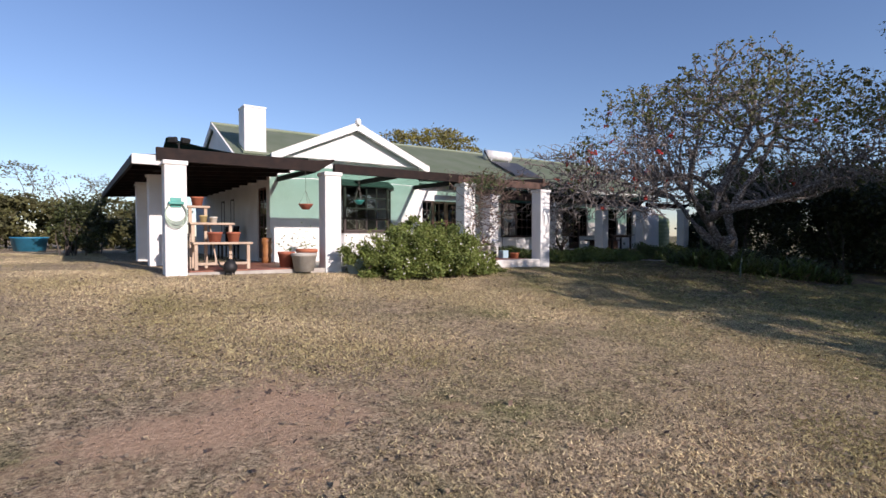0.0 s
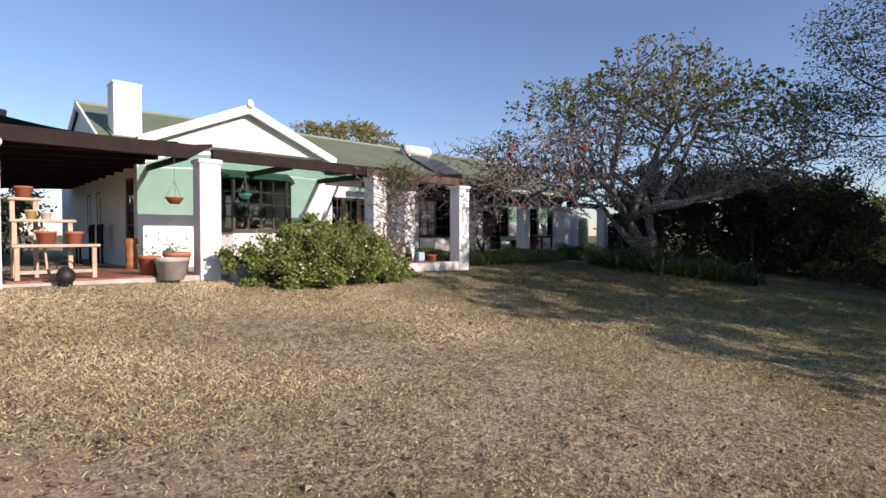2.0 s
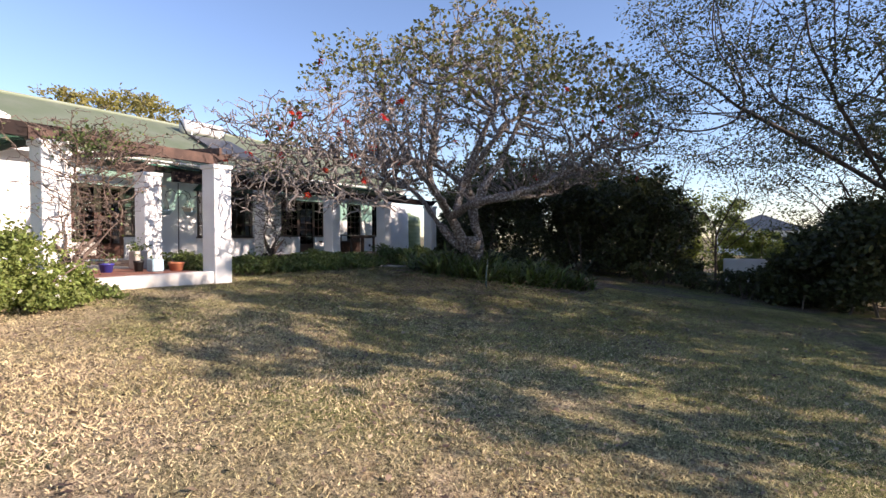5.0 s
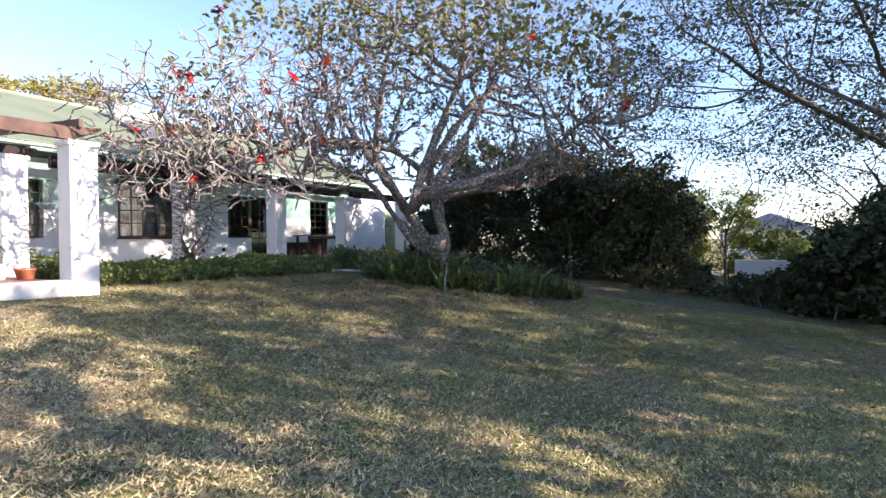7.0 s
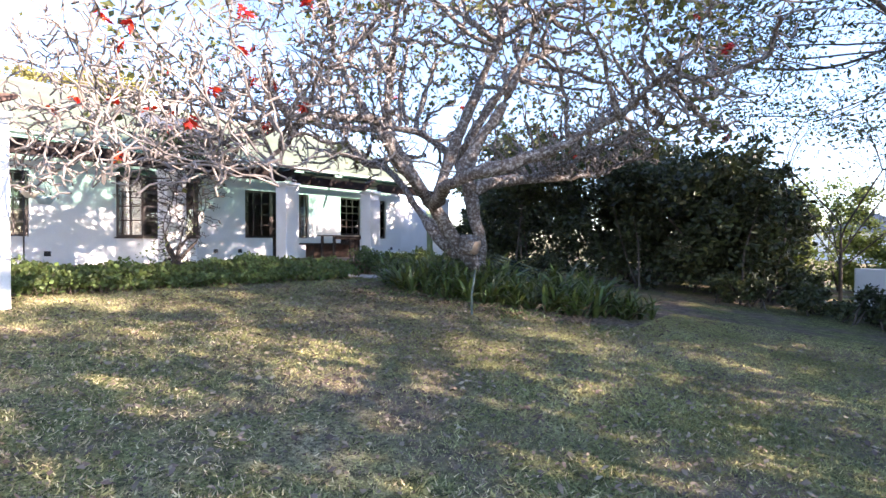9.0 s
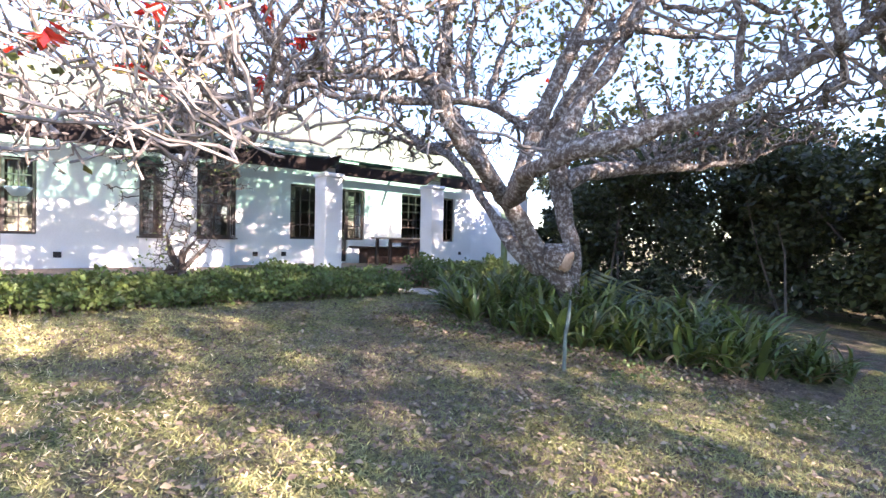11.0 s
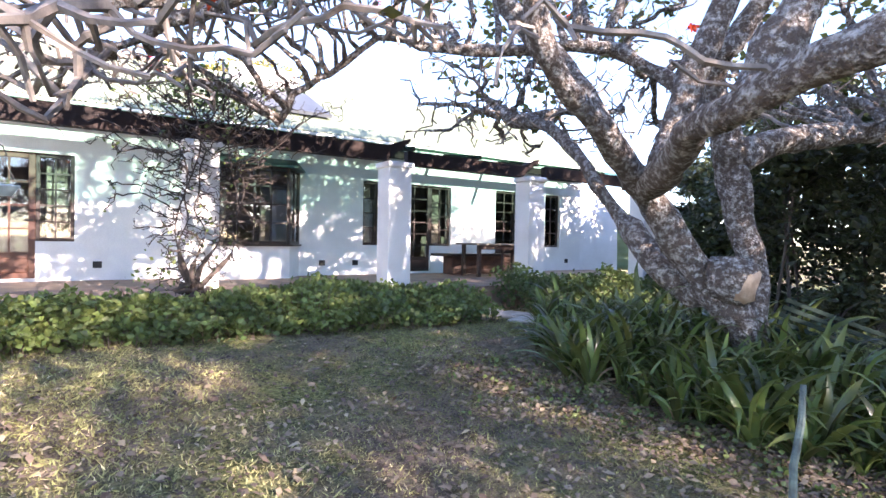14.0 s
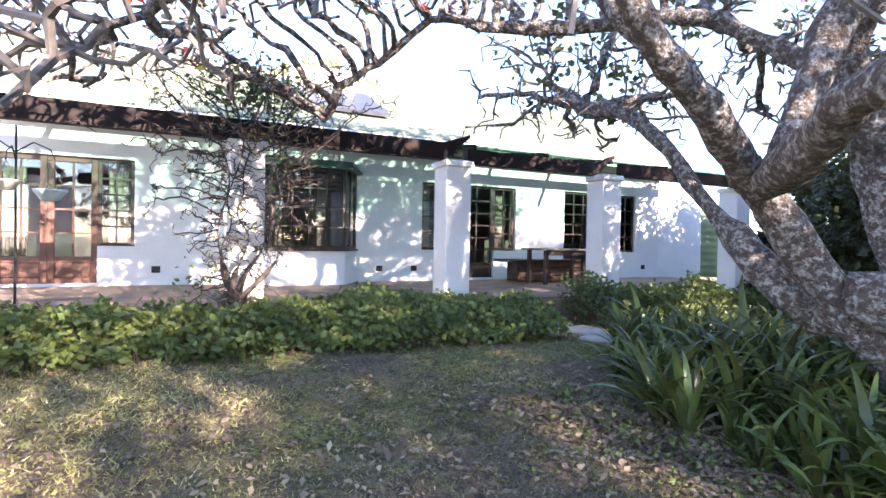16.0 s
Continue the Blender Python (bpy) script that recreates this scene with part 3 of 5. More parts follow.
def cloth_sheet(x0, x1, y0, y1, z0, z1, sag, label, seed):
    rng = random.Random(seed)
    g = Geo()
    nx_, ny_ = 28, 12
    for j in range(ny_ + 1):
        for i in range(nx_ + 1):
            u, v = i / nx_, j / ny_
            x, y = x0 + (x1 - x0) * u, y0 + (y1 - y0) * v
            z = z0 + (z1 - z0) * v - sag * math.sin(math.pi * v) * (0.6 + 0.4 * math.sin(u * 9)) + 0.03 * noise.noise((x * 1.5, y * 1.5, seed))
            g.v.append((x, y + 0.03 * noise.noise((x, y, seed + 3.0)), z))
    for j in range(ny_):
        for i in range(nx_):
            k = j * (nx_ + 1) + i
            g.f.append((k, k + 1, k + nx_ + 2, k + nx_ + 1))
    ob = part("shade_cloth", g, CLOTH, None, "", True)
    return tagged(ob, label, "shade cloth")


cloth_sheet(3.15, 8.05, 0.45, GY - 0.03, 2.50, 2.52, 0.05, "green shade cloth stretched over the rafters", 1)
cloth_sheet(11.4, 25.4, 3.9, EAVE_Y + 0.15, 2.66, 3.02, 0.02, "green shade cloth under the terrace eave", 2)
g = Geo()
for i in range(13):
    u = i / 12
    g.v += [(0.05 + 1.5 * u, 0.10, 2.62 + 0.20 * (1 - u) ** 1.5), (0.05 + 1.5 * u, 0.5, 2.64 + 0.03 * (1 - u))]
g.f = [(2 * i, 2 * i + 2, 2 * i + 3, 2 * i + 1) for i in range(12)]
ob = tagged(part("cloth_flap", g, DARKGREEN, None, "", True), "loose green cloth flap on the beam", "shade cloth")


# ---- windows and doors ----
WINCOUNT = [0]


def glazing(o, along, w, h, cols, rows, label, kind="window", low=0.0, mat=FRAME, bar=0.028, stile=0.06, depth=0.06):
    """A framed leaf with glazing bars; low is the height of a solid bottom panel."""
    WINCOUNT[0] += 1
    o, along = Vector(o), Vector(along).normalized()
    inward = Vector((0, 0, 1)).cross(along)
    m = Matrix.Translation(o) @ Matrix((along, inward, Vector((0, 0, 1)))).transposed().to_4x4()
    top = thing(kind + "_%d" % WINCOUNT[0], (0, 0, 0), label, kind)
    top["kind"] = "structure"
    top.matrix_basis = m

    def sub(name, g, mat_, under=None):
        ob = new(name, g.mesh(name, mat_))
        ob.parent = under or top
        return ob

    g = Geo().soft(0, stile, 0, depth, 0, h, 0.006).soft(w - stile, w, 0, depth, 0, h, 0.006)
    g.soft(stile, w - stile, 0, depth, h - stile, h, 0.006).soft(stile, w - stile, 0, depth, 0, stile, 0.006)
    sash = sub("frame", g, mat)
    z0 = stile
    if low > 0:
        sub("panel", Geo().soft(stile, w - stile, 0.012, depth - 0.012, stile, low, 0.01), mat)
        sub("rail", Geo().soft(stile, w - stile, 0, depth, low, low + stile, 0.006), mat)
        z0 = low + stile
    iw, ih = w - 2 * stile, h - stile - z0
    for i in range(1, cols):
        x = stile + iw * i / cols
        sub("glazing_bar", Geo().box(x - bar / 2, x + bar / 2, 0.012, depth - 0.012, z0, z0 + ih), mat, sash)
    for j in range(1, rows):
        z = z0 + ih * j / rows
        sub("glazing_bar", Geo().box(stile, w - stile, 0.014, depth - 0.014, z - bar / 2, z + bar / 2), mat, sash)
    me = Geo().box(0.002, iw / cols - 0.002, 0.028, 0.032, 0.002, ih / rows - 0.002).mesh("pane", GLASS)
    for j in range(rows):
        for i in range(cols):
            ob = new("pane", me)
            ob.parent = sash
            ob.location = (stile + iw * i / cols, 0, z0 + ih * j / rows)
            ob.visible_shadow = False
    if kind == "door":
        hd = Geo().tube([(w - 0.04, -0.05, 1.0), (w - 0.16, -0.05, 1.0)], [0.011, 0.011], 8)
        hd.tube([(w - 0.04, 0.01, 1.0), (w - 0.04, -0.05, 1.0)], [0.011, 0.011], 8)
        sub("door_handle", hd, IRON)
    return top


R = 0.07          # reveal
X = (1, 0, 0)
glazing((10.5, WY + R, SILL), X, 0.55, HEAD - SILL, 2, 4, "dark timber side light with small panes")
glazing((11.05, WY + R, FLOOR), X, 0.715, HEAD - FLOOR, 2, 4, "red brown glazed double door leaf", "door", 0.35, REDWOOD, stile=0.1)
glazing((11.765, WY + R, FLOOR), X, 0.715, HEAD - FLOOR, 2, 4, "red brown glazed double door leaf", "door", 0.35, REDWOOD, stile=0.1)
glazing((12.48, WY + R, SILL), X, 0.55, HEAD - SILL, 2, 5, "dark timber side light with small panes")
glazing((18.55, WY + R, SILL), X, 1.0, HEAD - SILL, 3, 4, "dark timber window with small panes")
glazing((19.55, WY + R, FLOOR), X, 0.87, HEAD - FLOOR, 2, 6, "dark timber glazed garden door", "door", 0.3)
glazing((20.42, WY + R, SILL), X, 0.61, HEAD - SILL, 2, 4, "dark timber side light with small panes")
glazing((DOOR4[0], WY + R, FLOOR), X, 1.05, HEAD + 0.03 - FLOOR, 3, 6, "dark timber glazed stable door", "door", 0.5)
glazing((WIN5[0], WY + R, SILL), X, 0.6, HEAD + 0.03 - SILL, 2, 4, "narrow dark timber window with small panes")


def bay_window(x0, x1, y, z0, z1, proj, label, cut=0.4, hood=DARKGREEN):
    """A canted bay on a plastered base with a small hood."""
    base = [(x0, y, -0.1), (x0 + cut, y - proj, -0.1), (x1 - cut, y - proj, -0.1), (x1, y, -0.1)]
    structure("bay_base", Geo().slab(base, (0, 0, z0 + 0.1 - 0.04)), WHITE, "white plastered canted bay base", "wall")
    structure("bay_sill", Geo().slab([(p[0] + (0.05 if i > 1 else -0.05), p[1] - (0.05 if 0 < i < 3 else 0), z0 - 0.04) for i, p in enumerate(base)], (0, 0, 0.04)), FRAME,
              "dark timber window sill", "sill")
    h = z1 - z0
    cl = math.hypot(cut, proj)
    glazing((x0, y - 0.0, z0), (cut, -proj, 0), cl, h, 2, 4, "dark timber canted bay side window")
    glazing((x0 + cut, y - proj, z0), X, x1 - x0 - 2 * cut, h, 4, 4, "dark timber bay window with small panes", bar=0.035)
    glazing((x1 - cut, y - proj, z0), (cut, proj, 0), cl, h, 2, 4, "dark timber canted bay side window")
    e = 0.12
    low = [(x0 - e, y - 0.001, z1), (x0 + cut - e, y - proj - e, z1), (x1 - cut + e, y - proj - e, z1), (x1 + e, y - 0.001, z1)]
    up = [(x0 + 0.1, y - 0.001, z1 + 0.22), (x1 - 0.1, y - 0.001, z1 + 0.22)]
    g = Geo()
    g.v = low + up + [(p[0], p[1], p[2] - 0.04) for p in low]
    g.f = [(0, 1, 4), (1, 2, 5, 4), (2, 3, 5), (0, 6, 7, 1), (1, 7, 8, 2), (2, 8, 9, 3), (6, 9, 8, 7), (0, 4, 5, 3, 9, 6)]
    structure("bay_hood", g, hood, "small dark green hood over the bay", "roof")


bay_window(BAY[0], BAY[1], WY, SILL, 2.38, 0.62, "")
bay_window(4.75, 7.05, GY, 0.95, 2.36, 0.55, "")
tagged(glazing((3.13, 4.43, FLOOR), (0, -1, 0), 0.86, 2.1, 2, 4, "dark timber glazed veranda door", "door", 0.5, REDWOOD), "")
for i, (a, w) in enumerate(((7.2, 0.5), (8.6, 0.5))):
    glazing((3.09, a + w, 0.9), (0, -1, 0), w, 1.2, 2, 3, "dark timber window under the veranda", depth=0.05)
for i, (x0, x1) in enumerate(((11.1, 11.42), (12.6, 13.0), (18.62, 18.9), (20.55, 20.98), (15.4, 15.6), (16.3, 16.5))):
    g = Geo()
    n_ = 14
    for k in range(n_ + 1):
        x = x0 + (x1 - x0) * k / n_
        g.v += [(x, WY + 0.36 + 0.025 * (-1) ** k, 0.25), (x, WY + 0.36 + 0.025 * (-1) ** k, 2.35)]
    g.f = [(2 * k, 2 * k + 2, 2 * k + 3, 2 * k + 1) for k in range(n_)]
    ob = tagged(part("curtain", g, CURTAIN, None, "", True), "pale gathered curtain behind the glass", "curtain", "curtains")
    ob.modifiers.new("thickness", "SOLIDIFY").thickness = 0.006
for i, x in enumerate((13.3, 17.5, 18.3, 21.5, 24.1, 25.2)):
    g = Geo().box(x, x + 0.14, WY - 0.006, WY - 0.001, 0.32, 0.44)
    for k in range(4):
        g.box(x + 0.015, x + 0.125, WY - 0.014, WY - 0.006, 0.335 + 0.025 * k, 0.347 + 0.025 * k)
    tagged(part("air_vent", g, IRON), "small dark air brick grille in the plaster", "vent", "air vents")


# ---- plants: growth helpers ----
def leaf(g, rng, p, s, droop=0.0, width=0.3):
    a = Vector((rng.gauss(0, 1), rng.gauss(0, 1), rng.gauss(0, 0.7) - droop)).normalized()
    b = a.cross(Vector((rng.gauss(0, 1), rng.gauss(0, 1), rng.gauss(0, 1)))).normalized()
    c = a.cross(b) * s * 0.08
    k = len(g.v)
    g.v += [tuple(p), tuple(p + a * s * 0.5 + b * s * width + c), tuple(p + a * s), tuple(p + a * s * 0.5 - b * s * width + c)]
    g.f += [(k, k + 1, k + 2), (k, k + 2, k + 3)]


def colonise(seeds, attract, step, reach, kill, rounds=90, wobble=0.25, seed=1):
    """Space colonisation: nodes grow from the seeds towards free points. Returns places and parents."""
    rs = np.random.RandomState(seed)
    P = [np.array(p, float) for p, _ in seeds]
    parent = [q for _, q in seeds]
    A = np.array(attract, float)
    near = np.full(len(A), 1e9)
    who = np.zeros(len(A), int)
    alive = np.ones(len(A), bool)
    fresh = list(range(len(P)))
    for _ in range(rounds):
        if fresh:
            N = np.array([P[i] for i in fresh])
            d = np.linalg.norm(A[:, None, :] - N[None, :, :], axis=2)
            j = d.argmin(1)
            m = d[np.arange(len(A)), j]
            upd = m < near
            near[upd] = m[upd]
            who[upd] = np.array(fresh)[j[upd]]
        alive &= near > kill
        use = np.where(alive & (near < reach))[0]
        if len(use) == 0:
            break
        fresh = []
        order = np.argsort(who[use], kind="stable")
        groups = np.split(use[order], np.unique(who[use][order], return_index=True)[1][1:])
        for grp in groups:
            i = who[grp[0]]
            dirs = A[grp] - P[i]
            v = (dirs / (np.linalg.norm(dirs, axis=1)[:, None] + 1e-9)).sum(0) + rs.normal(0, wobble, 3)
            n = np.linalg.norm(v)
            if n < 1e-6:
                continue
            q = P[i] + v / n * step
            P.append(q)
            parent.append(int(i))
            fresh.append(len(P) - 1)
    return P, parent


def limb_nodes(limbs, step):
    """Seed nodes along hand-set limbs: each limb is a list of points, the first one lying on an earlier limb."""
    nodes = []
    for limb in limbs:
        pts = [Vector(p) for p in limb]
        if nodes:
            prev = min(range(len(nodes)), key=lambda i: (Vector(nodes[i][0]) - pts[0]).length)
        else:
            nodes.append((tuple(pts[0]), -1))
            prev = 0
        # smooth curve through the points
        for i in range(len(pts) - 1):
            a, b = pts[i], pts[i + 1]
            ta = (pts[i + 1] - pts[max(i - 1, 0)]) * 0.5
            tb = (pts[min(i + 2, len(pts) - 1)] - pts[i]) * 0.5
            k = max(1, int((b - a).length / step))
            for s in range(1, k + 1):
                t = s / k
                h = ((2 * t ** 3 - 3 * t ** 2 + 1) * a + (t ** 3 - 2 * t ** 2 + t) * ta + (-2 * t ** 3 + 3 * t ** 2) * b + (t ** 3 - t ** 2) * tb)
                nodes.append((tuple(h), prev))
                prev = len(nodes) - 1
    return nodes


def branch_geo(P, parent, tip, power, fixed=None, thin=0.012, knots=0.0, seed=2):
    """Tapered tubes along the chains; thick ones and thin ones in two meshes. Returns both and the tips."""
    rs = random.Random(seed)
    n = len(P)
    kids = [[] for _ in range(n)]
    for i, q in enumerate(parent):
        if q >= 0:
            kids[q].append(i)
    order = []
    stack = [i for i in range(n) if parent[i] < 0]
    while stack:
        i = stack.pop()
        order.append(i)
        stack += kids[i]
    acc = [0.0] * n
    for i in reversed(order):
        acc[i] = tip ** power if not kids[i] else sum(acc[k] for k in kids[i])
    rad = [a ** (1 / power) for a in acc]
    if fixed:
        rad = [min(max(r, fixed(P[i])[0]), fixed(P[i])[1]) for i, r in enumerate(rad)]
    thick, fine = Geo(), Geo()
    starts = [(i, None) for i in range(n) if parent[i] < 0]
    while starts:
        i, root = starts.pop()
        chain = ([root] if root is not None else []) + [i]
        while kids[chain[-1]]:
            ks = sorted(kids[chain[-1]], key=lambda k: -rad[k])
            starts += [(k, chain[-1]) for k in ks[1:]]
            chain.append(ks[0])
        if len(chain) < 2:
            continue
        rr = [rad[c] for c in chain]
        if root is not None:
            rr[0] = min(rr[0], rr[1] * 1.25)
        big = max(rr) > 0.03
        if knots and big:
            rr = [r * (1 + rs.uniform(-knots, knots)) for r in rr]
        sides = 12 if max(rr) > 0.12 else (8 if big else (4 if max(rr) < thin else 5))
        (thick if big else fine).tube([P[c] for c in chain], rr, sides)
    return thick, fine, [i for i in range(n) if not kids[i]], rad


def foliage(name, rng, blobs, count, size, mat, parent, label="", droop=0.0, width=0.3, floor=None, dense=1.0):
    """Leaves on the shells of many small clumps inside big blobs: an uneven outline with gaps."""
    g = Geo()
    clumps = []
    for c, r in blobs:
        for _ in range(max(6, int(14 * dense * (r[0] * r[1] * r[2]) ** 0.5))):
            d = Vector((rng.gauss(0, 1), rng.gauss(0, 1), rng.gauss(0, 1))).normalized()
            k = rng.uniform(0.62, 1.03)
            p = Vector((c[0] + d.x * r[0] * k, c[1] + d.y * r[1] * k, c[2] + d.z * r[2] * k))
            if floor is None or p.z > floor:
                clumps.append((p, rng.uniform(0.16, 0.34) * (r[0] * r[1] * r[2]) ** (1 / 3)))
    for _ in range(count):
        p, r = clumps[rng.randrange(len(clumps))]
        d = Vector((rng.gauss(0, 1), rng.gauss(0, 1), rng.gauss(0, 0.75)))
        q = p + d * r * 0.55
        if floor is not None and q.z < floor:
            q.z = floor + rng.random() * 0.1
        leaf(g, rng, q, size * rng.uniform(0.55, 1.3), droop, width)
    return part(name, g, mat, parent, label)


def shrub(name, at, blobs, count, size, mat, label, category="shrub", group="", seed=1, stems=7, stemmat=None, width=0.3, dense=1.0):
    rng = random.Random(seed)
    t = thing(name, at, label, category, group)
    g = Geo()
    for _ in range(stems):
        c, r = blobs[rng.randrange(len(blobs))]
        b = Vector((c[0] + rng.uniform(-0.5, 0.5) * r[0], c[1] + rng.uniform(-0.5, 0.5) * r[1], 0))
        b.z = ground_z(b.x, b.y) - 0.05
        e = Vector((c[0] + rng.uniform(-0.8, 0.8) * r[0], c[1] + rng.uniform(-0.8, 0.8) * r[1], c[2] + rng.uniform(-0.2, 0.8) * r[2]))
        mid = b.lerp(e, 0.5) + Vector((rng.uniform(-.2, .2), rng.uniform(-.2, .2), 0.1))
        g.tube([b, mid, e], [0.02 + 0.012 * r[2], 0.014 + 0.006 * r[2], 0.006], 6)
    tagged(part("stem", g, stemmat or VINEBARK, t), kind="stuff")
    foliage("foliage", rng, blobs, count, size, mat, t, floor=at[2] + 0.03, width=width, dense=dense)
    return t


# ---- the coral tree ----
def coral_tree():
    rng = random.Random(11)
    F = (17.58, -1.65, 1.42)
    limbs = [
        [(18.62, -2.22, -0.6), (18.57, -2.2, -0.15), (18.45, -2.12, 0.2), (18.22, -1.95, 0.5), (17.96, -1.76, 0.93), F],
        [F, (17.1, -1.75, 1.65), (16.69, -1.9, 1.83), (16.2, -1.95, 2.1), (15.92, -1.97, 2.4), (15.88, -2.02, 2.8), (15.75, -2.2, 3.5), (15.6, -2.5, 4.4), (15.7, -2.7, 5.3)],
        [(15.88, -2.02, 2.75), (15.4, -1.6, 2.85), (14.92, -1.05, 2.82), (14.1, -0.95, 2.5), (13.5, -0.7, 2.12), (13.32, -1.12, 1.72), (13.1, -1.35, 1.52)],
        [(14.92, -1.05, 2.82), (14.2, -1.7, 2.45), (13.7, -2.05, 2.05), (13.24, -2.33, 1.71), (12.88, -2.9, 1.3)],
        [(14.1, -0.95, 2.5), (13.3, -0.6, 2.75), (12.5, -0.4, 2.7), (11.8, -0.7, 2.3)],
        [(15.75, -2.2, 3.5), (14.9, -2.3, 4.0), (14.0, -1.9, 4.3), (13.0, -1.6, 4.2)],
        [F, (17.2, -2.1, 1.47), (16.8, -2.5, 1.56), (16.4, -2.95, 1.67), (16.15, -3.75, 1.76), (16.4, -4.4, 1.98), (16.8, -5.4, 2.35), (17.2, -6.4, 3.1)],
        [(16.4, -3.1, 1.67), (16.7, -3.4, 2.4), (17.1, -3.9, 3.5), (17.2, -4.4, 4.8)],
        [(17.2, -2.1, 1.48), (17.5, -2.1, 2.2), (17.9, -2.4, 3.4), (18.2, -2.9, 4.8)],
        [(17.4, -1.7, 1.5), (17.0, -1.3, 2.4), (16.6, -0.8, 3.2), (16.3, -0.2, 4.4)],
    ]
    stems = [
        [(18.5, -2.15, 0.1), (18.72, -2.12, 0.5), (18.68, -2.0, 1.05), (18.57, -1.9, 1.7), (18.5, -1.88, 2.1), (18.3, -1.9, 2.5), (18.5, -2.3, 3.3), (18.9, -2.9, 4.3)],
        [(18.57, -1.9, 1.75), (19.0, -2.1, 1.95), (19.8, -2.35, 2.08), (20.8, -2.9, 2.2), (22.0, -3.7, 2.35)],
        [(18.5, -1.88, 2.1), (18.65, -1.4, 2.55), (18.5, -0.85, 3.0), (18.1, -0.5, 3.2), (17.14, 0.25, 3.13), (16.2, 0.75, 3.22), (15.66, 1.5, 2.83), (15.22, 2.02, 2.4)],
        [(18.22, -1.95, 0.5), (18.3, -1.7, 0.42), (18.2, -1.5, 0.6), (18.2, -1.2, 0.92), (18.2, -0.82, 1.33), (18.15, -0.65, 1.6), (18.1, -0.4, 1.92), (18.05, 0.05, 2.33), (18.0, 0.95, 2.66)],
    ]
    stem_seeds = limb_nodes([limbs[0]] + stems, 0.16)
    near = [Vector(p) for p, q in stem_seeds[len(limb_nodes([limbs[0]], 0.16)):]]
    seeds = limb_nodes(limbs + stems, 0.16)
    pts = []
    C, Rr = Vector((17.5, -2.4, 3.2)), Vector((6.0, 6.0, 4.25))

    def clear(p):
        """The open air over the lawn, in front of the terrace."""
        dx, dy = p.x - 13.83, p.y + 4.12
        deep, side = 0.44 * dx + 0.9 * dy, 0.9 * dx - 0.44 * dy
        return deep > 0 and side > -0.86 * deep and p.x < (17.3 if p.y > -1.0 else 15.6) and p.z < 0.97 + (0.27 if side < -0.4 * deep else 0.42) * deep

    while len(pts) < 4800:
        p = Vector((rng.uniform(11.1, 15.4), rng.uniform(-3.1, 1.9), rng.uniform(1.05, 3.9)))
        if p.z > 1.1 + 0.2 * (p.x - 11.6) + 0.08 * (p.y + 3.0) + 0.3 * noise.noise(p) and not clear(p) and (p - Vector((13.3, -4.6, 1.0))).length > 1.9:
            pts.append(p)
    while len(pts) < 17000:
        d = Vector((rng.gauss(0, 1), rng.gauss(0, 1), rng.gauss(0, 1))).normalized()
        k = rng.uniform(0.32, 1.0) ** 0.55
        k *= 0.86 + 0.24 * noise.noise(d * 2.3)
        p = Vector((C.x + d.x * Rr.x * k, C.y + d.y * Rr.y * k, C.z + d.z * Rr.z * k))
        out = math.hypot(p.x - C.x, p.y - C.y)
        if p.z < 2.3 + 0.02 * out + 0.35 * noise.noise((p.x * 0.6, p.y * 0.6, 5.0)):
            continue
        if p.x < 16.2 and p.y < -3.4 and p.z < 3.5:
            continue
        if (p - Vector((13.4, -4.4, 1.0))).length < 2.9 or clear(p):
            continue
        pts.append(p)
    P, parent = colonise(seeds, pts, 0.14, 1.6, 0.19, 80, 0.75, 5)
    # contorted growth, stronger away from the trunk
    for i, q in enumerate(P):
        q = Vector(q)
        k = smoothstep(1.5, 3.4, math.hypot(q.x - 17.9, q.y + 1.8))
        P[i] = tuple(q + k * (0.13 * noise.noise_vector(q * 1.9) + 0.07 * noise.noise_vector(q * 5.0)))

    def bounds(p):
        z = p[2]
        d = math.hypot(p[0] - 17.9, p[1] + 1.8)
        hi = 0.155 - 0.03 * smoothstep(1.0, 2.2, d) - 0.05 * smoothstep(2.2, 3.6, d) + 0.09 * (1 - smoothstep(0.25, 1.0, d)) * (1 - smoothstep(1.2, 1.8, z)) + 0.05 * (1 - smoothstep(0.0, 0.7, z)) - 0.03 * smoothstep(1.8, 2.6, z) - 0.05 * smoothstep(2.4, 4.5, z)
        hi = min(hi, 0.255, 0.013 + 0.026 * max(0.0, p[0] - 12.8))
        lo = 0.0
        if min((q - Vector(p)).length for q in near) > 0.02:
            lo = hi * 0.94 if z < 1.5 and d < 1.15 else 0.0
        else:
            lo = 0.135 - 0.05 * smoothstep(1.6, 3.0, z) - 0.075 * smoothstep(18.8, 21.6, p[0]) if p[1] < -1.0 else 0.068 - 0.03 * smoothstep(15.2, 18.4, 33.6 - p[0])
            hi = lo * 1.1
        return (lo, hi)

    thick, fine, tips, rad = branch_geo(P, parent, 0.0115, 2.35, bounds, knots=0.1)
    thick.v = [tuple(Vector(v) + 0.05 * noise.noise_vector(Vector(v) * 3.0) + 0.02 * noise.noise_vector(Vector(v) * 9.0)) for v in thick.v]
    t = thing("coral_tree", (18.8, -2.3, ground_z(18.8, -2.3)), "gnarled grey coral tree with sparse leaves and scarlet flowers", "tree")
    part("trunk", thick, BARK, t, "grey lichen-covered trunk and limbs", True)
    collar = Geo().tube([(18.2, -1.98, 0.6), (18.24, -2.14, 0.6), (18.27, -2.26, 0.56), (18.28, -2.30, 0.55)], [0.22, 0.22, 0.2, 0.16], 14)
    collar.v = [tuple(Vector(v) + 0.03 * noise.noise_vector(Vector(v) * 5.0)) for v in collar.v]
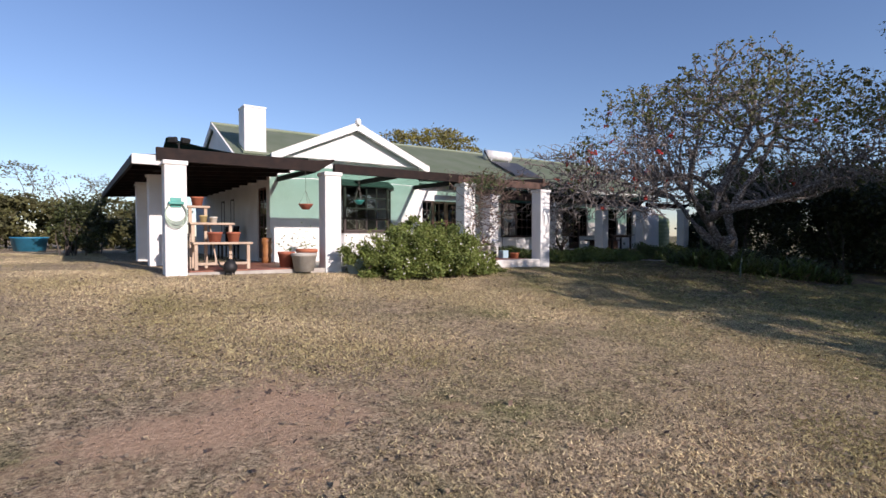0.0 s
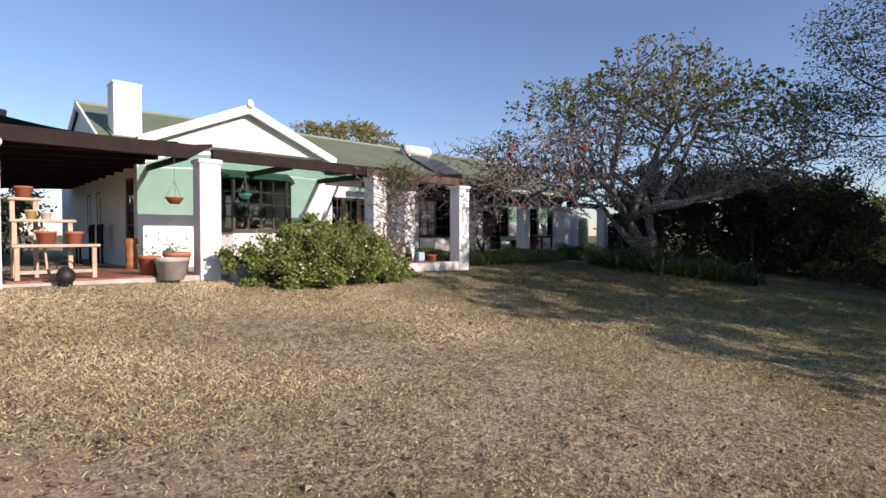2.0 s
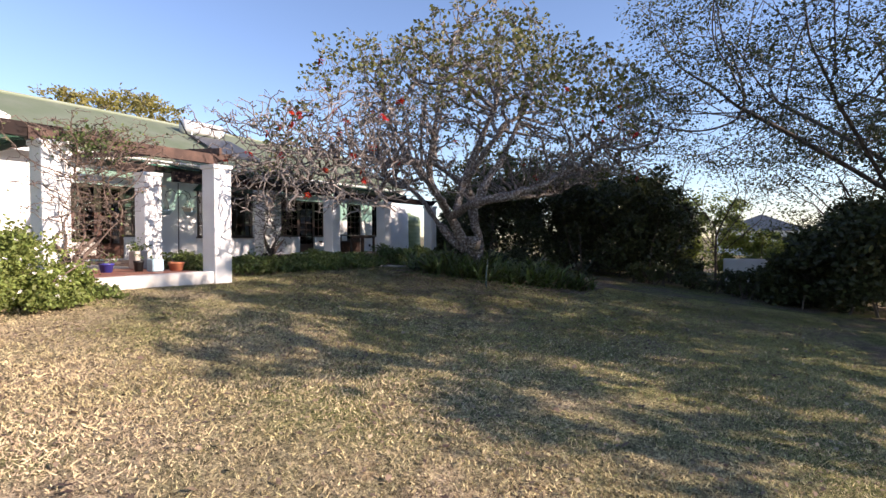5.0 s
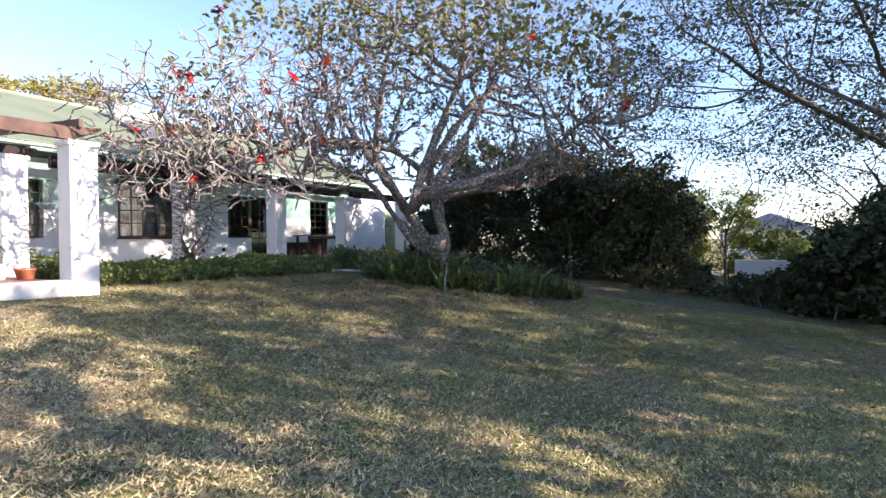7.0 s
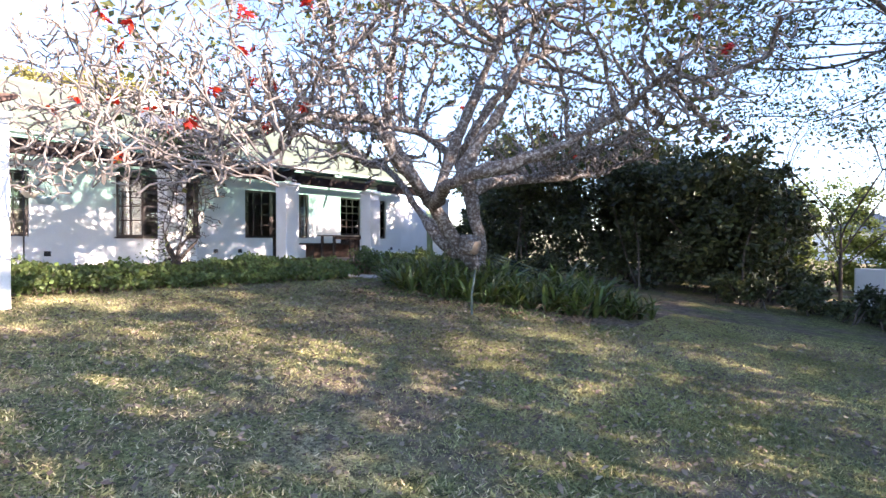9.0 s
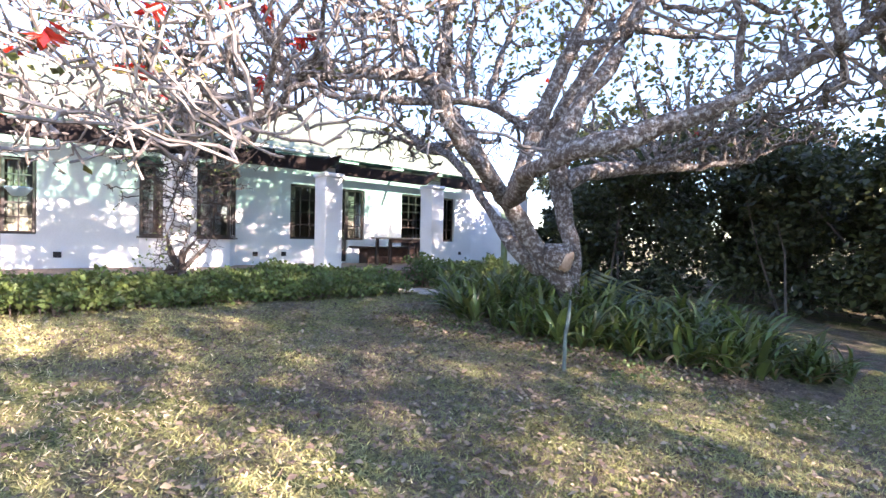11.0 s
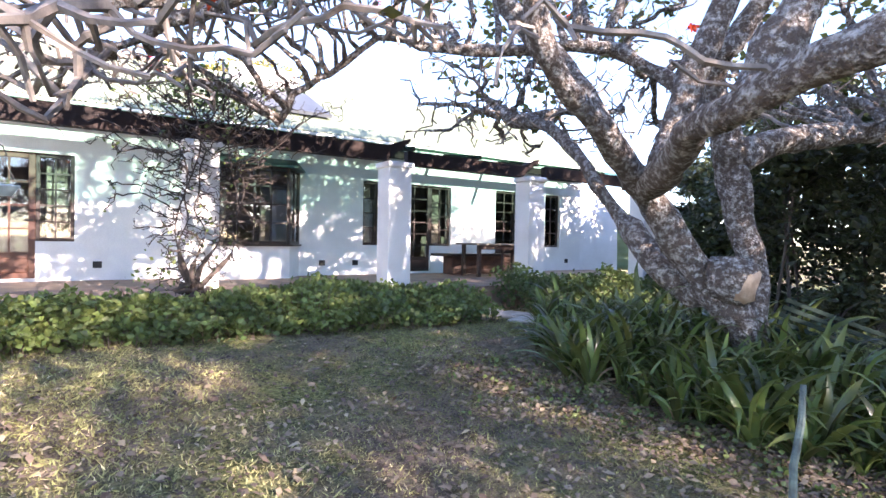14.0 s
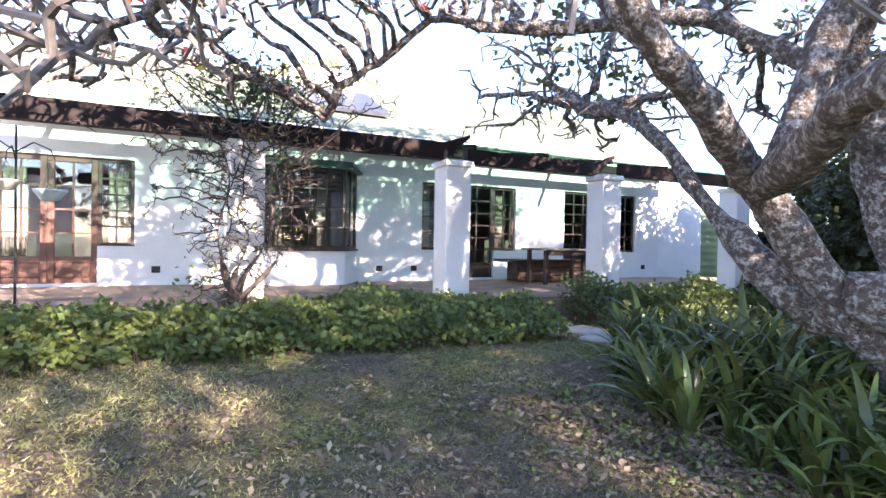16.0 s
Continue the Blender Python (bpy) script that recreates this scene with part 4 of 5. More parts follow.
    part("limb_stump", collar, BARK, t, "swollen bark collar of a lost limb", True)
    face = Geo().tube([(18.26, -2.22, 0.575), (18.275, -2.275, 0.56), (18.30, -2.325, 0.55), (18.302, -2.33, 0.548)], [0.20, 0.185, 0.13, 0.04], 14)
    face.v = [tuple(Vector(v) + 0.022 * noise.noise_vector(Vector(v) * 7.0)) for v in face.v]
    part("bare_wood", face, BAREWOOD, t, "pale bare heartwood scar", True)
    tagged(part("branchwork", fine, TWIG, t, "fine knobbly grey twigs"), kind="stuff")
    g = Geo()
    for i in tips:
        p = Vector(P[i])
        outer = ((p.x - C.x) / Rr.x) ** 2 + ((p.y - C.y) / Rr.y) ** 2 + ((p.z - C.z) / Rr.z) ** 2
        lush = noise.noise(p * 0.45) + 0.30 * (p.z - 5.05) + 0.03 * (p.x - 17)
        if lush > -0.38 and outer > 0.35:
            for _ in range(rng.randint(3, 5)):
                leaf(g, rng, p + Vector((rng.gauss(0, 0.07), rng.gauss(0, 0.07), rng.gauss(0, 0.05))), rng.uniform(0.08, 0.16), 0.3, 0.36)
        elif rng.random() < 0.02:
            leaf(g, rng, p, rng.uniform(0.07, 0.13), 0.5, 0.3)
    part("leaves", g, LEAFTREE, t, "sparse yellowing green leaves")
    low = [i for i in tips if P[i][2] < 5.0 and ((P[i][0] - 17.5) ** 2 + (P[i][1] + 2.4) ** 2) > 14]
    rng.shuffle(low)
    for i in low[:48]:
        g = Geo()
        p = Vector(P[i])
        up = Vector((rng.gauss(0, 0.5), rng.gauss(0, 0.5), 0.9)).normalized()
        for k in range(rng.randint(14, 24)):
            h = rng.uniform(0, 0.13)
            a = Vector((rng.gauss(0, 1), rng.gauss(0, 1), rng.gauss(0, 0.3) - 0.2)).normalized()
            q = p + up * h
            e = q + a * rng.uniform(0.08, 0.14) - up * 0.03
            b = a.cross(up).normalized() * 0.026
            kk = len(g.v)
            g.v += [tuple(q), tuple(q.lerp(e, 0.5) + b), tuple(e), tuple(q.lerp(e, 0.5) - b)]
            g.f.append((kk, kk + 1, kk + 2, kk + 3))
        part("flower", g, FLOWERRED, t, "scarlet flower spike")
    return t


coral_tree()


# ---- tall feathery trees ----
def spreading_tree(name, at, height, spread, label, seed, count=1500, leaves=9, mat=LEAFDARK, lean=(0, 0), base=0.34, dens=0.36, size=0.12, gaps=-0.12, mid=0.66, flat=0.22, tip=0.010, layer=0.42):
    rng = random.Random(seed)
    b = Vector((at[0], at[1], ground_z(at[0], at[1]) - 0.3))
    top = b + Vector((lean[0], lean[1], height))
    limbs = [[b, b + Vector((lean[0] * 0.1, lean[1] * 0.1, height * 0.22)), b.lerp(top, 0.45)]]
    for k in range(7):
        a = 2 * math.pi * (k + rng.uniform(-0.3, 0.3)) / 7
        r = spread * rng.uniform(0.35, 0.6)
        s = b.lerp(top, rng.uniform(0.2, 0.45))
        limbs.append([s, s + Vector((math.cos(a) * r * 0.5, math.sin(a) * r * 0.5, height * 0.13)), s + Vector((math.cos(a) * r, math.sin(a) * r, height * 0.25))])
    C = b.lerp(top, mid)
    pts = []
    while len(pts) < count:
        d = Vector((rng.gauss(0, 1), rng.gauss(0, 1), rng.gauss(0, 1))).normalized()
        k = rng.uniform(0.3, 1) ** 0.5 * (0.9 + 0.3 * noise.noise(d * 2 + Vector((seed, 0, 0))))
        p = Vector((C.x + d.x * spread * k, C.y + d.y * spread * k, C.z + d.z * height * dens * k))
        if noise.noise(Vector((p.x * 0.42, p.y * 0.42, p.z * layer + seed))) > gaps:
            pts.append(p)
    P, parent = colonise(limb_nodes(limbs, 0.3), pts, 0.28, 3.0, 0.42, 60, 0.3, seed)
    thick, fine, tips, rad = branch_geo(P, parent, tip, 2.3, lambda p: (0.0, base))
    t = thing(name, (at[0], at[1], ground_z(*at)), label, "tree")
    part("trunk", thick, BARKDARK, t, "dark rough trunk and limbs", True)
    tagged(part("branchwork", fine, BARKDARK, t), kind="stuff")
    g = Geo()
    for i in tips:
        p = Vector(P[i])
        for _ in range(leaves):
            q = p + Vector((rng.gauss(0, flat), rng.gauss(0, flat), rng.gauss(0, flat * 0.45)))
            leaf(g, rng, q, size * rng.uniform(0.6, 1.4), 0.1, 0.24)
    part("leaves", g, mat, t, "fine dark feathery leaves")
    return t


spreading_tree("thorn_tree", (23.3, -13.2), 11.0, 9.2, "tall dark thorn tree with layered feathery branches", 21, 7200, 52, gaps=-0.10, size=0.105, mid=0.7, dens=0.31, base=0.2, flat=0.3, tip=0.0075, layer=0.9)
spreading_tree("feathery_tree", (27.6, -8.3), 6.2, 2.9, "thin grey green feathery tree behind the shrubs", 22, 800, 16, gaps=-0.2, size=0.09, mid=0.68, dens=0.36, base=0.1, flat=0.26, tip=0.006)
spreading_tree("thorn_tree", (27.2, -12.9), 7.4, 3.9, "dark thorn tree leaning over the shrubs", 23, 2400, 40, gaps=-0.1, size=0.11, mid=0.55, dens=0.42, base=0.16, flat=0.3, tip=0.0075, layer=0.9)
# low trees out of view, added to deepen the shade on the lawn
spreading_tree("thorn_tree", (16.6, -15.4), 4.6, 2.5, "low unseen thorn tree added to shade the lawn", 36, 480, 34, base=0.12, size=0.19, dens=0.36, gaps=-0.28)
spreading_tree("thorn_tree", (20.8, -15.8), 5.0, 2.8, "low unseen thorn tree added to shade the lawn", 37, 520, 34, base=0.12, size=0.19, dens=0.36, gaps=-0.28)
spreading_tree("thorn_tree", (19.0, -17.0), 4.4, 2.6, "low unseen thorn tree added to shade the lawn", 39, 480, 34, base=0.12, size=0.19, dens=0.36, gaps=-0.28)
spreading_tree("thorn_tree", (23.4, -17.2), 4.6, 2.6, "low unseen thorn tree added to shade the lawn", 40, 480, 34, base=0.12, size=0.19, dens=0.36, gaps=-0.28)
# trees out of view on the sunny side, inferred from their shade on the lawn
spreading_tree("thorn_tree", (18.6, -20.5), 11.0, 7.2, "dark thorn tree shading the lawn", 31, 1200, 30, base=0.25, size=0.24, dens=0.42, gaps=-0.16)
spreading_tree("thorn_tree", (26.0, -21.0), 13.8, 7.4, "dark thorn tree shading the lawn", 32, 1300, 24, base=0.25, size=0.24, dens=0.42, gaps=-0.3)
spreading_tree("thorn_tree", (34.0, -20.0), 13.5, 7.6, "dark thorn tree shading the lawn", 33, 900, 22, base=0.25, size=0.24, dens=0.42, gaps=-0.3)
spreading_tree("thorn_tree", (18.3, 17.8), 9.7, 3.8, "pale yellow green tree behind the roof", 41, 800, 52, LEAFYELLOW, dens=0.19, size=0.19, base=0.2, gaps=-0.5, mid=0.72)
# another low tree added out of view to cast shade
spreading_tree("thorn_tree", (13.2, -18.5), 7.6, 3.9, "low unseen thorn tree added to shade the lawn", 35, 900, 28, base=0.2, size=0.24, dens=0.42, gaps=-0.4)
spreading_tree("thorn_tree", (30.0, 16.0), 8.0, 4.5, "pale yellow green tree behind the end of the house", 42, 700, 22, LEAFYELLOW)


# ---- shrubs round the lawn ----
def shrub_row(name, spots, size, count, mat, label, group, seed, top=3.6):
    for n, (x, y, r, h) in enumerate(spots):
        z = ground_z(x, y)
        rng = random.Random(seed + n)
        blobs = [((x, y, z + h * 0.5), (r, r, h * 0.5))]
        for _ in range(4):
            a = rng.uniform(0, 2 * math.pi)
            rr = r * rng.uniform(0.4, 0.6)
            blobs.append(((x + math.cos(a) * r * 0.7, y + math.sin(a) * r * 0.7, z + h * rng.uniform(0.25, 0.75)), (rr, rr, h * rng.uniform(0.22, 0.36))))
        shrub(name, (x, y, z), blobs, count, size, mat, label, "shrub", group, seed + n, 9, BARKDARK)


shrub_row("evergreen_shrub", [(29.0, 3.8, 1.8, 4.4), (26.2, 0.8, 2.2, 5.0), (25.8, -2.2, 2.2, 5.0), (25.8, -5.0, 2.1, 4.6), (26.8, -6.0, 1.5, 3.3), (29.5, -1.0, 3.0, 5.6), (30.0, -4.6, 2.4, 4.8), (21.6, -12.0, 1.5, 3.0), (23.4, -12.4, 1.7, 3.6), (24.6, -11.3, 1.1, 1.7), (22.6, -10.8, 1.0, 1.5)],
          0.17, 17000, LEAFDARK, "dense dark evergreen shrub along the lawn", "garden shrubs", 50)
shrub_row("low_shrub", [(26.0, -7.2, 0.8, 1.1), (25.9, -10.6, 0.9, 1.3), (24.3, -6.4, 0.8, 0.8), (24.0, -8.2, 0.9, 0.8), (23.4, -9.8, 0.9, 0.9), (24.9, -9.4, 1.0, 1.1), (24.0, 1.8, 0.9, 1.0), (23.8, -1.0, 0.8, 0.8)],
          0.12, 1800, LEAFDARK, "low dark shrub at the lawn edge", "low shrubs", 70)
shrub_row("pale_shrub", [(32.5, -7.3, 1.9, 3.7), (30.6, -5.7, 1.7, 3.7), (33.5, -9.6, 1.4, 2.6), (31.5, -11.2, 1.2, 2.0)], 0.14, 12000, LEAFBUSH, "bright yellow green shrub by the low wall", "pale shrubs", 80)
shrub_row("wild_shrub", [(-12.5, 17, 2.6, 3.0), (-9.0, 20, 2.8, 2.8), (-6.0, 22, 2.6, 2.9), (-2.8, 23, 2.5, 2.7), (0.2, 24, 2.5, 2.8), (-16, 14, 3.0, 3.2)],
          0.25, 9000, LEAFPALE, "scrubby olive green bush at the far lawn edge", "wild shrubs", 90)
shrub_row("dark_shrub", [(-1.0, 13.2, 0.9, 2.4), (1.6, 14.0, 1.2, 2.6), (-1.1, 10.6, 0.8, 2.3)], 0.14, 2400, LEAFDARK, "dark shrub at the end of the side veranda", "dark shrubs", 97)
spreading_tree("acacia", (-4.4, 25.0), 5.3, 2.7, "flat topped olive acacia beyond the lawn", 61, 500, 24, LEAFPALE, base=0.16, dens=0.3, size=0.15)
spreading_tree("acacia", (-1.0, 26.0), 5.4, 2.4, "flat topped grey green acacia with bare tips", 62, 450, 16, LEAFPALE, base=0.16, dens=0.3, size=0.13)

# flowering bush before the bay window
rb = shrub("flowering_bush", (5.7, -0.9, ground_z(5.7, -0.9)),
           [((4.7, -0.9, 0.18), (0.95, 0.85, 0.58)), ((5.6, -1.2, 0.12), (1.05, 0.85, 0.62)), ((6.6, -1.15, 0.12), (0.95, 0.9, 0.60)), ((4.1, -0.6, 0.1), (0.6, 0.6, 0.5)),
            ((5.3, -0.9, 0.62), (0.9, 0.6, 0.45)), ((6.3, -0.95, 0.58), (0.9, 0.6, 0.42)), ((5.45, -0.7, 0.98), (0.3, 0.25, 0.3)), ((7.3, -0.9, 0.08), (0.55, 0.6, 0.48)),
            ((5.0, -1.4, -0.08), (0.9, 0.5, 0.38)), ((6.2, -1.6, -0.10), (0.9, 0.5, 0.38))],
           62000, 0.07, LEAFBUSH, "rounded green bush dotted with small white flowers", "bush", "", 101, 16, dense=3.0)
rng = random.Random(102)
g = Geo()
for _ in range(75):
    a = rng.uniform(math.pi * 0.95, math.pi * 2.05)
    p = Vector((5.85 + 1.85 * math.cos(a) * rng.uniform(0.7, 1), -0.95 + 1.05 * math.sin(a), rng.uniform(-0.05, 0.95)))
    for _ in range(5):
        leaf(g, rng, p, 0.03, 0, 0.45)
tagged(part("flowers", g, FLOWERWHITE, rb, "small white flowers"), kind="stuff")
g, s_ = Geo(), Geo()
for _ in range(110):
    a = rng.uniform(0, 2 * math.pi)
    b = Vector((5.75 + 1.75 * math.cos(a) * rng.uniform(0.2, 1), -0.95 + 0.85 * math.sin(a) * rng.uniform(0.2, 1), 0))
    b.z = 0.95 - 0.55 * ((b.x - 5.7) / 1.9) ** 2 - 0.35 * ((b.y + 0.9) / 0.9) ** 2
    d = Vector((rng.gauss(0, 0.4) + 0.3 * (b.x - 5.7), rng.gauss(0, 0.4), 0.8)).normalized() * rng.uniform(0.2, 0.42)
    pts = [b - d * 0.6, b + d * 0.4, b + d + Vector((d.x * 0.3, d.y * 0.3, -0.05))]
    s_.tube(pts, [0.005, 0.004, 0.002], 4)
    for k in range(18):
        t_ = rng.uniform(0.2, 1)
        leaf(g, rng, pts[0].lerp(pts[2], t_) + Vector((rng.gauss(0, 0.02), rng.gauss(0, 0.02), rng.gauss(0, 0.02))), rng.uniform(0.05, 0.09))
tagged(part("shoots", s_, LEAFBUSH, rb), kind="stuff")
part("shoot_leaves", g, LEAFBUSH, rb)

# ---- creepers on two pillars ----
def creeper(at, top, label, seed, spread=0.55, count=650, ox=0.0, bark=VINEBARK):
    rng = random.Random(seed)
    x, y = at
    z = ground_z(x, y)
    fork = (x + 0.03, y - 0.05, z + 0.42)
    limbs = [[(x + 0.10, y - 0.04, z - 0.1), (x + 0.08, y - 0.05, z + 0.2), fork]]
    for k, out in enumerate((-0.26, 0.34, 0.02, -0.12, 0.5)):
        limb = [fork]
        for i in range(1, 8):
            hh = i / 7
            bow = out * math.sin(math.pi * min(1.0, hh * 1.6) * 0.62) + ox * hh * 0.5
            limb.append((x + bow + rng.uniform(-.09, .09), y - 0.05 + 0.14 * math.sin(2 * k + 5 * hh), z + 0.42 + (top - z - 0.42) * hh * (0.94 if k % 2 else 0.8)))
        limbs.append(limb)
    pts = []
    while len(pts) < count:
        h = rng.random() ** 0.6
        r = spread * (0.45 + 0.9 * h)
        p = Vector((x + ox * h + rng.gauss(0, r * 0.7), y + rng.gauss(0, 0.22 + 0.2 * h), z + 0.3 + (top - z + 0.25) * h))
        pts.append(p)
    P, parent = colonise(limb_nodes(limbs, 0.06), pts, 0.06, 0.9, 0.075, 70, 0.9, seed)
    thick, fine, tips, rad = branch_geo(P, parent, 0.0042, 2.6, lambda p: (0.034 if p[2] < z + 0.5 and abs(p[0] - x) < 0.14 else 0.0, 0.055 - 0.046 * smoothstep(z + 0.35, z + 1.1, p[2])), knots=0.15)
    t = thing("creeper", (x, y, z), label, "climber")
    part("stem", thick, bark, t, "", True)
    tagged(part("tangle", fine, bark, t, "tangled bare brown tendrils"), kind="stuff")
    g = Geo()
    for i in tips:
        if rng.random() < 0.25:
            leaf(g, rng, Vector(P[i]), rng.uniform(0.03, 0.07), 0.3)
    for _ in range(520):
        p = Vector((x + ox * 0.6 + rng.gauss(0, spread * 0.6), y + rng.gauss(0, 0.25), top + 0.25 + rng.gauss(0, 0.13)))
        leaf(g, rng, p, rng.uniform(0.05, 0.1), 0.2)
    for _ in range(150):
        p = Vector((x - 0.4 + rng.gauss(0, 0.16), y + rng.gauss(0, 0.12), z + abs(rng.gauss(0.25, 0.28))))
        leaf(g, rng, p, rng.uniform(0.04, 0.09), 0.2)
    part("leaves", g, LEAF, t)
    return t


creeper((7.95, -0.12), 2.12, "leafless tangled creeper climbing a white pillar", 111, 0.5, 3200, 0.45)
creeper((14.35, 2.5), 2.45, "leafless tangled creeper on a terrace pillar", 112, 0.55, 4200, 0.25, VINEDARK)

# ---- flower bed along the terrace ----
def bed(name, x0, x1, y0, y1, h, count, label, seed):
    rng = random.Random(seed)
    t = thing(name, ((x0 + x1) / 2, (y0 + y1) / 2, ground_z((x0 + x1) / 2, (y0 + y1) / 2)), label, "ground cover")
    t["kind"] = "stuff"
    g, s = Geo(), Geo()
    for _ in range(count):
        x = rng.uniform(x0, x1)
        v = rng.random()
        y = y0 + (y1 - y0) * v + 0.18 * noise.noise((x * 1.3, 0, seed))
        top = h * (0.45 + 0.55 * smoothstep(0, 0.35, v)) * (0.72 + 0.55 * noise.noise((x * 1.1, y * 1.1, seed)) + 0.25 * noise.noise((x * 3.5, y * 3.5, seed)))
        z = ground_z(x, y) + max(0.02, top) * rng.random() ** 0.45
        leaf(g, rng, Vector((x, y, z)), rng.uniform(0.045, 0.10), -0.1, 0.42)
        if rng.random() < 0.05:
            s.tube([(x, y, ground_z(x, y) - 0.02), (x + rng.uniform(-.05, .05), y + rng.uniform(-.05, .05), z)], [0.006, 0.003], 4)
    part("leaves", g, LEAF, t)
    part("stem", s, VINEBARK, t)


bed("bed_plants", 11.2, 18.3, 1.15, 2.68, 0.60, 17000, "leafy green ground cover before the terrace", 121)
bed("bed_plants", 19.2, 23.5, 1.5, 2.68, 0.78, 8000, "leafy green ground cover before the terrace", 122)
bed("bed_plants", 7.3, 8.4, -0.9, -0.05, 0.22, 1200, "pale trailing ground cover at the porch kerb", 123)

# ---- strap leaved plants round the tree ----
def strap_mesh(seed, mat=LEAFSTRAP):
    """One arching leaf along +x."""
    rng = random.Random(seed)
    g = Geo()
    ln, w, th = rng.uniform(0.5, 0.86), rng.uniform(0.024, 0.036), rng.uniform(0.9, 1.45)
    p = Vector((0.03, 0, -0.04))
    n = 7
    bend = rng.uniform(0.16, 0.34)
    for i in range(n + 1):
        ww = w * (1.0 - (i / n) ** 3) + 0.002
        up = Vector((-math.sin(th), 0, math.cos(th)))
        g.v += [tuple(p - Vector((0, ww, 0)) + up * ww * 0.3), tuple(p), tuple(p + Vector((0, ww, 0)) + up * ww * 0.3)]
        p = p + Vector((math.cos(th), 0, math.sin(th))) * (ln / n)
        th -= bend * (0.4 + 1.1 * i / n)
    for i in range(n):
        q = 3 * i
        g.f += [(q, q + 1, q + 4, q + 3), (q + 1, q + 2, q + 5, q + 4)]
    return g.mesh("leaf", mat, True)


STRAPS = [strap_mesh(130 + i) for i in range(10)]
DEAD = [strap_mesh(150 + i, STRAPDRY) for i in range(4)]
rng = random.Random(131)
outline = [(16.9, -2.5), (16.95, -1.5), (17.35, -0.5), (18.2, 0.4), (19.6, 0.4), (20.6, -1.2), (20.4, -4.0), (19.2, -5.6), (18.0, -4.7), (17.4, -3.6)]


def inside(x, y, poly):
    c = False
    for (x0, y0), (x1, y1) in zip(poly, poly[1:] + poly[:1]):
        if (y0 > y) != (y1 > y) and x < (x1 - x0) * (y - y0) / (y1 - y0) + x0:
            c = not c
    return c


spots = []
while len(spots) < 300:
    x, y = rng.uniform(15.8, 20.8), rng.uniform(-6.2, 0.6)
    if inside(x, y, outline) and math.hypot(x - 18.75, y + 2.3) > 0.3 and all(math.hypot(x - a, y - b) > 0.14 for a, b in spots):
        spots.append((x, y))
for x, y in spots:
    plant = new("strap_plant")
    plant.empty_display_size = 0.1
    s = rng.uniform(0.66, 1.12) * (1.0 + 0.5 * noise.noise((x * 1.2, y * 1.2, 3.0)))
    plant.matrix_basis = pose(x, y, ground_z(x, y) + 0.01, rng.uniform(-6, 6), rng.uniform(-6, 6), rng.uniform(0, 360)) @ Matrix.Diagonal((s, s, s, 1))
    tagged(plant, "glossy dark green strap leaved plant under the tree", "plant", "strap leaved plants")
    for k in range(17):
        dead = rng.random() < (0.14 if y < -3.6 else 0.04)
        ob = new("leaf", DEAD[rng.randrange(4)] if dead else STRAPS[rng.randrange(10)])
        ob.parent = plant
        ob.matrix_basis = pose(0, 0, 0, rng.uniform(-20, 20), rng.uniform(8, 24) if dead else rng.uniform(-34, 26), 21.2 * k + rng.uniform(-18, 18)) @ Matrix.Scale(0.6 if dead else rng.uniform(0.7, 1.15), 4)


# small weeds in the leaf litter
wd = thing("weeds", (16.8, -1.6, ground_z(16.8, -1.6)), "small green weeds in the leaf litter", "weeds")
wd["kind"] = "stuff"
g = Geo()
for _ in range(170):
    t_ = rng.random()
    x, y = 16.5 + 0.9 * t_ + rng.gauss(0, 0.3), -0.8 - 3.6 * t_ + rng.gauss(0, 0.25)
    if math.hypot(x - 16.3, y + 3.5) < 0.1:
        continue
    for _ in range(rng.randint(5, 11)):
        leaf(g, rng, Vector((x + rng.gauss(0, 0.05), y + rng.gauss(0, 0.05), ground_z(x, y) + rng.uniform(0.01, 0.07))), rng.uniform(0.025, 0.055), -0.2, 0.4)
part("leaves", g, LEAF, wd)


# ---- paving pieces ----
tiles("tile", 0.46, 3.16, 0.10, 3.1, 0.05, (0.30, 0.30), 0.008, porch, TILE)
tiles("tile", 8.2, 10.6, 0.34, 2.74, 0.05, (0.30, 0.30), 0.008, porch, TILE)
tiles("paver", 11.15, 22.2, 2.66, 4.8, 0.10, (0.36, 0.36), 0.012, terrace, PAVER)
for i, (x, y) in enumerate(((18.75, 2.3), (18.9, 1.7), (18.75, 1.1))):
    ob = part("stepping_stone", Geo().soft(-0.3, 0.3, -0.24, 0.24, -0.06, 0.03, 0.02), CONCRETE)
    ob.matrix_basis = pose(x, y, ground_z(x, y) + 0.015, 0, 0, 12 * i)
    tagged(ob, "grey concrete stepping stone between the beds", "paving", "stepping stones")

# ---- grass blades and fallen leaves ----
def scatter_mesh(name, V, F, mat, label, category):
    me = bpy.data.meshes.new(name)
    me.vertices.add(len(V))
    me.vertices.foreach_set("co", V.astype(np.float32).ravel())
    me.loops.add(F.size)
    me.loops.foreach_set("vertex_index", F.astype(np.int32).ravel())
    me.polygons.add(len(F))
    me.polygons.foreach_set("loop_start", np.arange(0, F.size, F.shape[1], dtype=np.int32))
    me.update(calc_edges=True)
    me.materials.append(mat)
    return tagged(new(name, me), label, category, "", "stuff")


